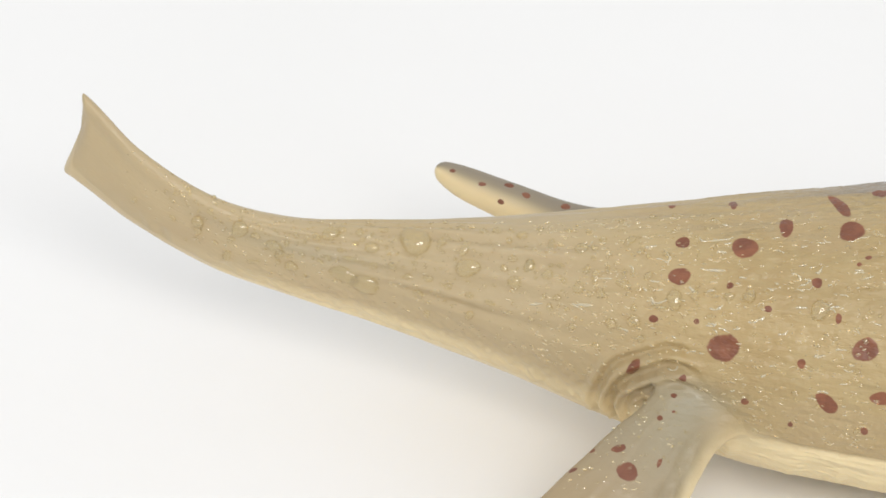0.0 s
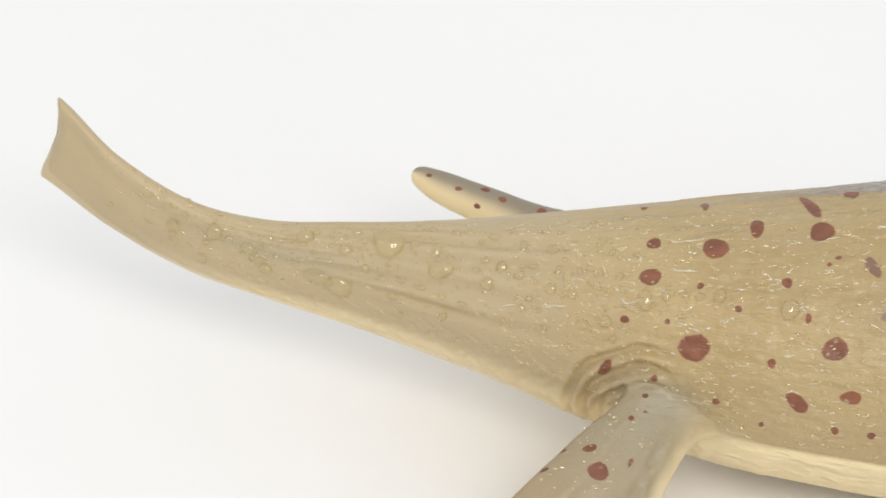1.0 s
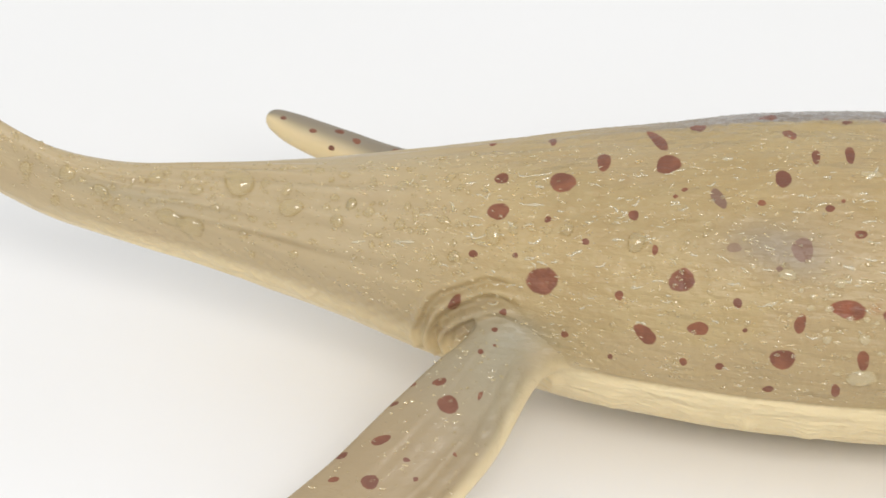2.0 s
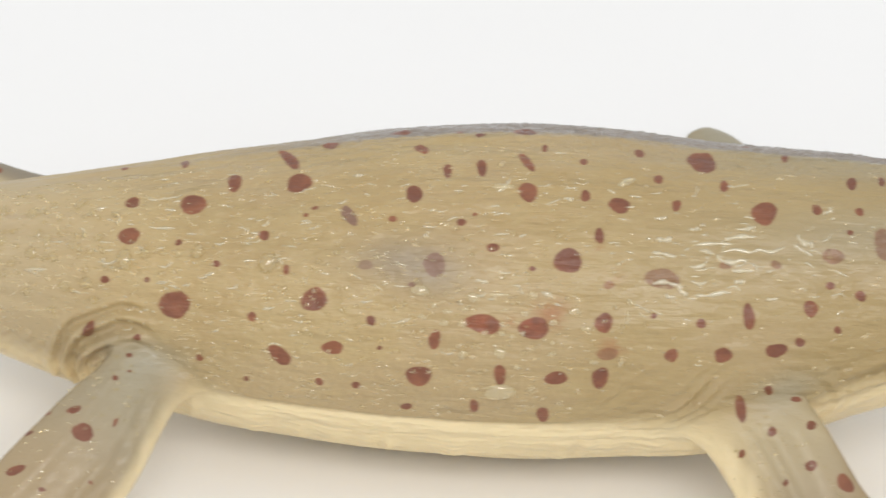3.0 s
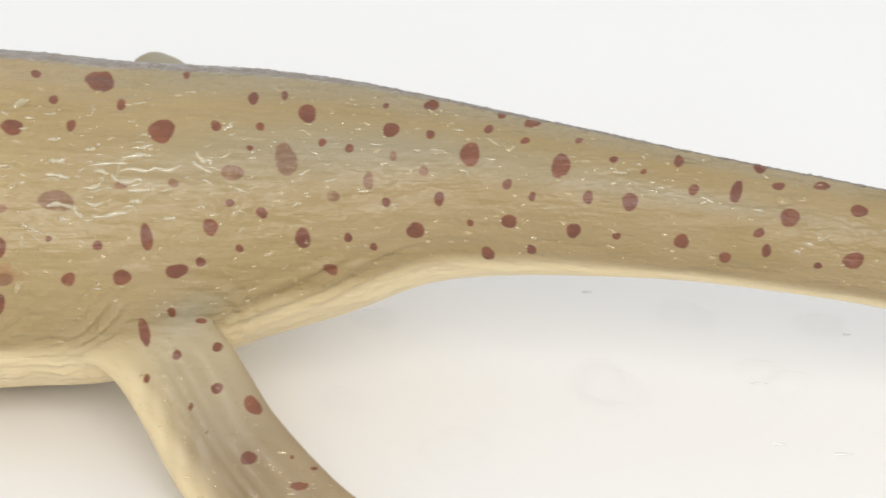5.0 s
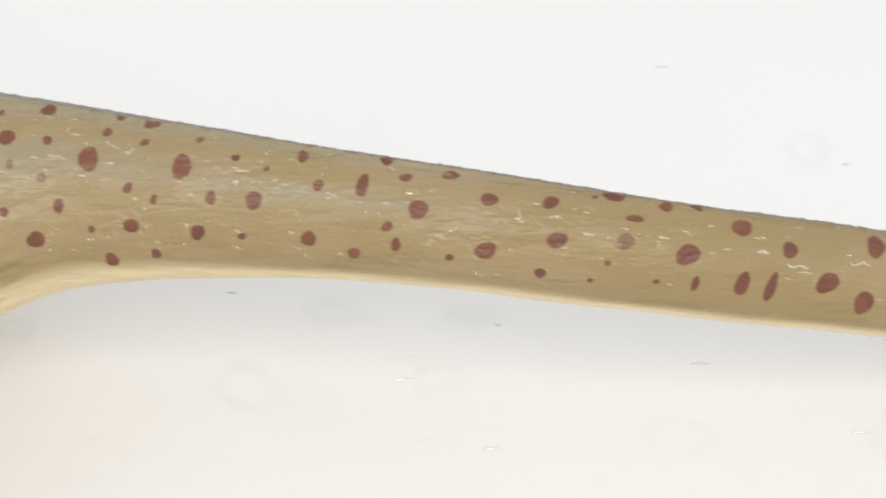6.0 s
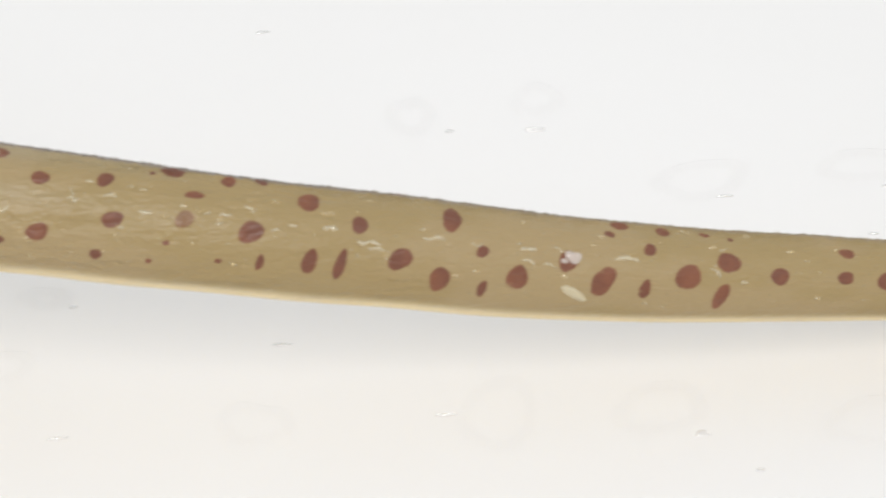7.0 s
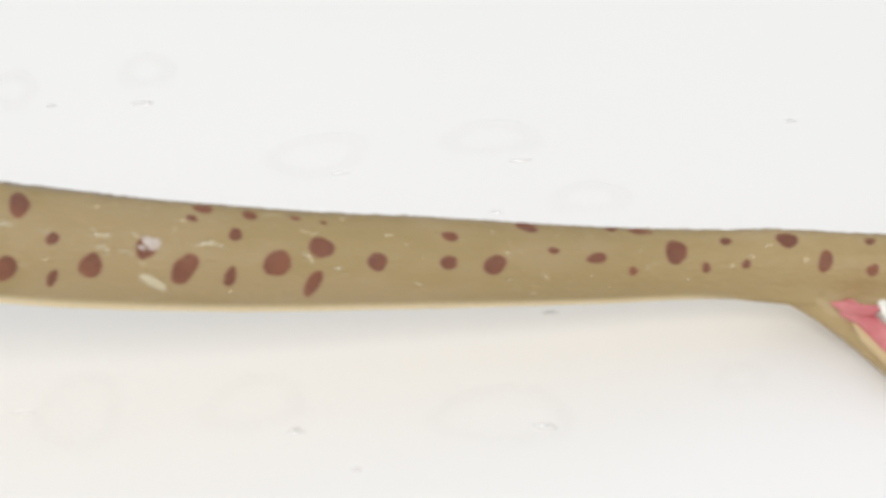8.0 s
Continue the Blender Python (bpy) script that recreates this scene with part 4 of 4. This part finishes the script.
def spot_field(verts, normals):
    """How far each vertex lies from the nearest painted spot, as a share of the spot's radius."""
    field = np.full(len(verts), 3.0)
    kinds = {"faded": np.zeros(len(verts)), "orange": np.zeros(len(verts)), "violet": np.zeros(len(verts))}
    order = np.argsort(verts[:, 0])
    sx = verts[order, 0]
    for where, rows in SPOTS:
        for u, w, rx, ry, tilt in rows:
            if where == "body":
                p, tx, tp, nrm = (v.reshape(3) for v in body_frame(u, math.radians(w)))
            else:
                p, nrm = on_flipper(where, u, w)
                tx = unit(np.array([1.0, 0, 0]) - nrm * nrm[0])
                tp = np.cross(nrm, tx)
            reach = 2.2 * max(rx, ry)
            pick = order[np.searchsorted(sx, p[0] - reach):np.searchsorted(sx, p[0] + reach)]
            d = verts[pick] - p
            ok = (np.linalg.norm(d, axis=1) < reach) & (normals[pick] @ nrm > 0.2)
            pick, d = pick[ok], d[ok]
            if not len(pick):
                continue
            c, s = math.cos(radians(tilt)), math.sin(radians(tilt))
            e1, e2 = d @ tx, -(d @ tp)
            a1, a2 = (e1 * c + e2 * s) / rx, (-e1 * s + e2 * c) / ry
            ang = np.arctan2(a2, a1)
            wob = 1 + 0.07 * np.sin(2 * ang + u * 3.1) + 0.05 * np.sin(3 * ang + u * 5.7 + w)
            r = np.hypot(a1, a2) / wob
            closer = r < field[pick]
            field[pick] = np.minimum(field[pick], r)
            for name, marks in MARKED.items():
                hit = any(where == "body" and abs(u - mu) < 0.35 and abs(w - mw) < 4 for mu, mw in marks)
                kinds[name][pick[closer]] = 1.0 if hit else 0.0
    return field, kinds


def figure():
    parts = [trunk()] + [flipper(k) for k in FLIPPERS]
    keys = ("smear", "wet", "limb", "sleek", "neck_tone", "belly", "dorsal", "grey", "slate", "tail_tone")
    jaw = [tube(rows) for rows in JAW]
    verts = np.concatenate([p[0] for p in parts] + [j[0] for j in jaw])
    off, faces, mats = 0, [], []
    for p in parts:
        faces.append(p[1] + off)
        mats.append(np.zeros(len(p[1]), int))
        off += len(p[0])
    for slot, j in zip(JAW_PAINT, jaw):
        faces.append(j[1] + off)
        mats.append(np.full(len(j[1]), slot))
        off += len(j[0])
    faces, mats = np.concatenate(faces), np.concatenate(mats)
    me = bpy.data.meshes.new("toy_plesiosaur")
    me.from_pydata((verts * 0.001).tolist(), [], faces.tolist())
    for m in (SKIN, MOUTH, LIP, TOOTH):
        me.materials.append(m)
    me.polygons.foreach_set("material_index", mats.astype(np.int32))
    me.polygons.foreach_set("use_smooth", np.ones(len(faces), bool))
    me.update()
    normals = np.empty(len(verts) * 3)
    me.vertex_normals.foreach_get("vector", normals)
    field, kinds = spot_field(verts, normals.reshape(-1, 3))
    n_jaw = sum(len(j[0]) for j in jaw)
    data = {k: np.concatenate([p[2][k] for p in parts] + [np.zeros(n_jaw)]) for k in keys}
    data.update(kinds, spot=field)
    for k, v in data.items():
        me.attributes.new(k, "FLOAT", "POINT").data.foreach_set("value", v.astype(np.float32))
    return tagged(new("toy_plesiosaur", me), "olive-tan vinyl toy sea reptile with red-brown spots, wet with droplets", "toy figure")


figure()

# ---------------------------------------------------------------- water
def dome(n_ring=5, n_seg=14):
    """Unit half-drop: flat foot, full flanks."""
    v, f = [], []
    for r in range(n_ring):
        a = math.pi / 2 * r / n_ring
        for s in range(n_seg):
            b = 2 * math.pi * s / n_seg
            v.append((math.cos(a) ** 0.8 * math.cos(b), math.cos(a) ** 0.8 * math.sin(b), math.sin(a)))
    v.append((0, 0, 1))
    for r in range(n_ring - 1):
        for s in range(n_seg):
            f.append((r * n_seg + s, r * n_seg + (s + 1) % n_seg, (r + 1) * n_seg + (s + 1) % n_seg, (r + 1) * n_seg + s))
    top = len(v) - 1
    tri = [((n_ring - 1) * n_seg + s, (n_ring - 1) * n_seg + (s + 1) % n_seg, top) for s in range(n_seg)]
    return np.array(v), np.array(f), np.array(tri)


DOME, SPECK, LARGE = dome(), dome(3, 8), dome(9, 30)


def drops_mesh(name, drops, paint):
    """Drops as rows of place, first tangent, normal, two half lengths, height and wobble, joined in one mesh."""
    verts, faces, off = [], [], 0
    for p, t, n, r1, r2, h, wob in drops:
        bv, bf, bt = SPECK if max(r1, r2) < 0.24 else LARGE if max(r1, r2) > 0.45 else DOME
        b = np.cross(n, t)
        ang = np.arctan2(bv[:, 1], bv[:, 0])
        k = 1 + wob * np.sin(2 * ang + p[0] * 7) + 0.6 * wob * np.sin(3 * ang + p[1] * 9)
        v = p + t * (bv[:, :1] * r1 * k[:, None]) + b * (bv[:, 1:2] * r2 * k[:, None]) + n * (bv[:, 2:] * h - 0.12 * h)
        verts.append(v)
        faces += (bf + off).tolist() + (bt + off).tolist()
        off += len(bv)
    me = bpy.data.meshes.new(name)
    me.from_pydata((np.concatenate(verts) * 0.001).tolist(), [], faces)
    me.polygons.foreach_set("use_smooth", [True] * len(faces))
    me.materials.append(paint)
    return me


def bead(x, deg, r1, r2, h=None, tilt=0.0, wob=0.06):
    p, tx, tp, n = (v.reshape(3) for v in body_frame(x, math.radians(deg)))
    p = p + n * float(relief(np.array([float(x)]), np.array([math.radians(deg)]))[0])
    c, s = math.cos(radians(tilt)), math.sin(radians(tilt))
    return (p, tx * c + tp * s, n, r1, r2, h or 0.55 * min(r1, r2), wob)


def scatter():
    """Beads, spray and short runs of water over the wet side of the toy."""
    rng = np.random.default_rng(7)
    rows, taken = [], [on_body(x, math.radians(d))[None] for x, d, *_ in BIG_BEADS]
    sizes = [max(r[2], r[3]) for r in BIG_BEADS]

    def free(x, deg, r):
        p = on_body(x, math.radians(deg))
        if any(np.linalg.norm(p - q) < r + s for q, s in zip(taken, sizes)):
            return False
        taken.append(p[None])
        sizes.append(r * 1.15)
        return True

    # beads on the tail and its root
    for _ in range(560):
        x, deg = rng.uniform(-26, 24), rng.normal(50, 24)
        r = min(0.08 + rng.exponential(0.09), 0.34)
        if -8 < deg < 98 and free(x, deg, r * 1.2):
            rows.append(bead(x, deg, r * rng.uniform(0.8, 1.5), r, r * rng.uniform(0.7, 0.95), rng.normal(0, 40), 0.12))
    # beads on the flank
    for _ in range(280):
        x, deg, r = rng.normal(46, 9), rng.normal(32, 22), rng.uniform(0.10, 0.27)
        if -14 < deg < 95 and free(x, deg, r * 1.3):
            rows.append(bead(x, deg, r * 1.25, r, r * 0.55, rng.normal(0, 8), 0.1))
    # beads on the near flippers
    for k in ("hind", "front"):
        for _ in range(110):
            r = rng.uniform(0.07, 0.17)
            p, nrm = on_flipper(k, rng.uniform(0.9, 1.6) if rng.random() < 0.5 else rng.uniform(1.2, 3.8), rng.uniform(-0.85, 0.85))
            t = unit(np.array([1.0, 0, 0]) - nrm * nrm[0])
            rows.append((p, t, nrm, r * rng.uniform(0.9, 1.4), r, r * 0.7, 0.14))
    return rows


def ribbon(points, r, seed):
    """A smooth bent bead of water along a line on the trunk: round above, tapered at both ends."""
    rng = np.random.default_rng(seed)
    pts = np.asarray(points, float)
    n = max(10, 9 * (len(pts) - 1) + 1)
    q = np.linspace(0, len(pts) - 1.0001, n)
    i = np.floor(q).astype(int)
    t = (q - i)[:, None]
    p0, p1, p2, p3 = (pts[np.clip(i + k, 0, len(pts) - 1)] for k in (-1, 0, 1, 2))
    c = p1 + 0.5 * t * (p2 - p0 + t * (2 * p0 - 5 * p1 + 4 * p2 - p3 + t * (3 * (p1 - p2) + p3 - p0)))
    p, tx, tp, nrm = body_frame(c[:, 0], np.radians(c[:, 1]))
    p = p + nrm * relief(c[:, 0], np.radians(c[:, 1]))[:, None]
    along_it = unit(np.gradient(p, axis=0))
    across = unit(np.cross(nrm, along_it))
    u = np.linspace(0, 1, n)
    wide = r * np.sqrt(np.clip(4 * u * (1 - u), 0.02, 1)) ** 0.7 * (1 + 0.3 * np.sin(u * rng.uniform(6, 14) + rng.uniform(0, 6)) + 0.15 * np.sin(u * 23 + seed))
    a = np.linspace(-0.2, math.pi + 0.2, 9)
    v = p[:, None] + across[:, None] * (np.cos(a)[None, :] * wide[:, None])[..., None] + nrm[:, None] * (np.sin(a)[None, :] * wide[:, None] * 0.75)[..., None]
    k, j = np.meshgrid(np.arange(n - 1), np.arange(8), indexing="ij")
    f = np.stack([k * 9 + j, k * 9 + j + 1, (k + 1) * 9 + j + 1, (k + 1) * 9 + j], -1).reshape(-1, 4)
    return v.reshape(-1, 3), f


def runs():
    """The bent runs of water that lie along the flank, and small loose ones between them, cream-coloured to stand in
    for glints.
    """
    rng, lines = np.random.default_rng(5), []
    for group, thick in ((SHOULDER_RUNS, 0.20), (SHOULDER_LOW_RUNS, 0.19), (RUMP_RUNS, 0.125), (FLANK_RUNS, 0.2), (NECK_RUNS, 0.15)):
        lines += [(points, thick * rng.uniform(0.8, 1.2)) for points in group]
    for n, mx, sx, md, sd, longest in ((70, 26, 8, 42, 25, 2), (26, 75, 6, 46, 9, 3), (40, 80, 14, 52, 15, 2), (85, 42, 13, 46, 26, 2), (30, 60, 10, 62, 14, 2), (40, 115, 25, 52, 14, 2), (22, 175, 24, 50, 12, 2)):
        for _ in range(n):
            x, deg = rng.normal(mx, sx), rng.normal(md, sd)
            if not 8 < x < 230 or not -5 < deg < 92 or on_spot(x + 0.4, deg):
                continue
            heading, points = rng.normal(0, 0.25), [(x, deg)]
            for _ in range(int(rng.integers(1, longest + 1))):
                step = rng.uniform(0.3, 0.8)
                x += step * math.cos(heading)
                deg += math.degrees(step * math.sin(heading) / max(float(along(HALF_HEIGHT, x)), 2))
                points.append((x, deg))
                heading += rng.normal(0, 0.6)
            lines.append((points, rng.uniform(0.06, 0.12)))
    verts, faces, off = [], [], 0
    for i, (points, r) in enumerate(lines):
        v, f = ribbon(points, r, i)
        verts.append(v)
        faces += (f + off).tolist()
        off += len(v)
    me = bpy.data.meshes.new("water_glint_runs")
    me.from_pydata((np.concatenate(verts) * 0.001).tolist(), [], faces)
    me.polygons.foreach_set("use_smooth", [True] * len(faces))
    me.materials.append(RUN_GLINT)
    return me


SPOT_PLACES = np.array([[*on_body(u, math.radians(w)), max(rx, ry)] for where, rows in SPOTS if where == "body" for u, w, rx, ry, tilt in rows])


def on_spot(x, deg):
    """True where the smooth paint of a spot sheds fine water."""
    d = np.linalg.norm(SPOT_PLACES[:, :3] - on_body(x, math.radians(deg)), axis=1)
    return bool((d < 1.02 * SPOT_PLACES[:, 3]).any())


def spray():
    """Fine specks of water all over, and pale ticks that stand in for glints on the grain."""
    rng, rows = np.random.default_rng(11), []
    for _ in range(5600):
        x, deg = rng.uniform(-30, 235), rng.uniform(-14, 98)
        if on_spot(x, deg) and rng.random() > 0.12:
            continue
        if rng.random() > float(along(HALF_HEIGHT, x)) / 12 * (1 - 0.6 * float(smooth(np.array(x), 120, 160))):
            continue
        r = 0.045 + min(rng.exponential(0.03), 0.11)
        rows.append(bead(x, deg, r * rng.uniform(1.0, 2.6), r, r * 0.6, rng.normal(0, 15), 0.1))
    # long cream ticks in place of glints on the bumpy flank
    for _ in range(1500):
        x, deg = rng.uniform(8, 62), rng.uniform(-13, 96)
        if on_spot(x, deg) and rng.random() > 0.12:
            continue
        r = rng.uniform(0.05, 0.10)
        rows.append(bead(x, deg, r * rng.uniform(1.5, 3.4), r, r * 0.8, rng.normal(0, 18), 0.12))
    for k, n in (("hind", 300), ("front", 260)):
        for _ in range(n):
            p, nrm = on_flipper(k, rng.uniform(1.2, 3.9), rng.uniform(-0.9, 0.9))
            r = 0.04 + min(rng.exponential(0.03), 0.12)
            t = unit(np.array([1.0, 0, 0]) - nrm * nrm[0])
            rows.append((p, t, nrm, r * rng.uniform(1.2, 2.4), r, r * 0.6, 0.12))
    return rows


def water(name, rows, paint):
    """A water object; its clear drops let the light through."""
    ob = new(name, drops_mesh(name, rows, paint))
    ob.visible_shadow = paint not in (SPRAY_GLINT, GLINT)
    return ob


tagged(water("water_droplets", scatter(), BEAD), "fine clear water beads clinging to the toy", "water droplets", kind="stuff")

tagged(water("spray_and_glints", spray(), SPRAY_GLINT), "fine water specks and pale painted glints over the toy", "water spray", kind="stuff")

run_water = new("water_glint_runs", runs())
tagged(run_water, "short bent water runs on the toy, their glints painted cream", "water runs", kind="stuff")

for x, deg, r1, r2, tilt in BIG_BEADS:
    tagged(water("water_drop", [bead(x, deg, 1.22 * r1, 1.22 * r2, 0.95 * min(r1, r2), tilt, 0.09)], SHEEN_BEAD if 45 < x < 66 else BEAD), "clear rounded water drop resting on the toy", "water drop", group="large drops on the toy")

for x, deg, r1, r2, tilt in MILKY_BEADS:
    tagged(water("milky_drop", [bead(x, deg, r1, r2, 0.6 * r2, tilt)], MILKY), "milky cream water drop on the toy's neck", "water drop", group="milky drops on the neck")

# two low pale domes on the neck
residue = [bead(183.4, 45, 0.62, 0.62, 0.3, 0, 0.2), bead(182.6, 40, 0.3, 0.22, 0.16, 0, 0.2)]
tagged(water("pale_blob", residue, BLOB), "white blob on the toy's neck", "residue")


def puddle(x, y, r1, r2, turn):
    """A spread drop on the sheet: only its swollen rim, uneven in outline, shaped to give soft grey arcs; the middle is
    left out.
    """
    rng = np.random.default_rng(int(abs(x * 13 + y * 7)))
    n = 56
    a = np.linspace(0, 2 * math.pi, n, endpoint=False) + 0.0
    out = 1 + 0.10 * np.sin(2 * a + rng.uniform(0, 6)) + 0.07 * np.sin(3 * a + rng.uniform(0, 6)) + 0.03 * np.sin(5 * a + rng.uniform(0, 6))
    rim = 0.6 / max(min(r1, r2), 1.0)
    rings = ((1.0, 0.0), (1 - 0.15 * rim, 0.10), (1 - 0.4 * rim, 0.20), (1 - 0.7 * rim, 0.25), (1 - rim, 0.24), (1 - 1.4 * rim, 0.15), (1 - 1.9 * rim, 0.0))
    c, s = math.cos(radians(turn)), math.sin(radians(turn))
    verts = []
    for share, z in rings:
        u, v = max(share, 0.03) * out * r1 * np.cos(a), max(share, 0.03) * out * r2 * np.sin(a)
        verts.append(np.stack([x + u * c - v * s, y + u * s + v * c, 0 * u + z - 0.015], -1))
    m = len(rings)
    i, j = np.meshgrid(np.arange(m - 1), np.arange(n), indexing="ij")
    faces = np.stack([i * n + j, i * n + (j + 1) % n, (i + 1) * n + (j + 1) % n, (i + 1) * n + j], -1).reshape(-1, 4).tolist()
    me = bpy.data.meshes.new("floor_drop")
    me.from_pydata((np.concatenate(verts) * 0.001).tolist(), [], faces)
    me.polygons.foreach_set("use_smooth", [True] * len(faces))
    me.materials.append(FILM)
    ob = new("floor_drop", me)
    ob.visible_shadow = False
    return ob


for row in PUDDLES:
    tagged(puddle(*row), "spread clear water drop on the white sheet, only its rim built", "water drop", group="drops on the sheet")

glints = np.random.default_rng(3)
# one whitened dome for each glint on the sheet
specks = [(np.array([x, y, 0.0]), np.array([1.0, 0, 0]), np.array([0, 0, 1.0]), glints.uniform(0.35, 0.9), glints.uniform(0.14, 0.26), glints.uniform(0.12, 0.2), 0.15) for x, y in SPECKS]
tagged(water("floor_glint_specks", specks, GLINT), "small water specks on the white sheet, their glints painted white", "water specks", kind="stuff")
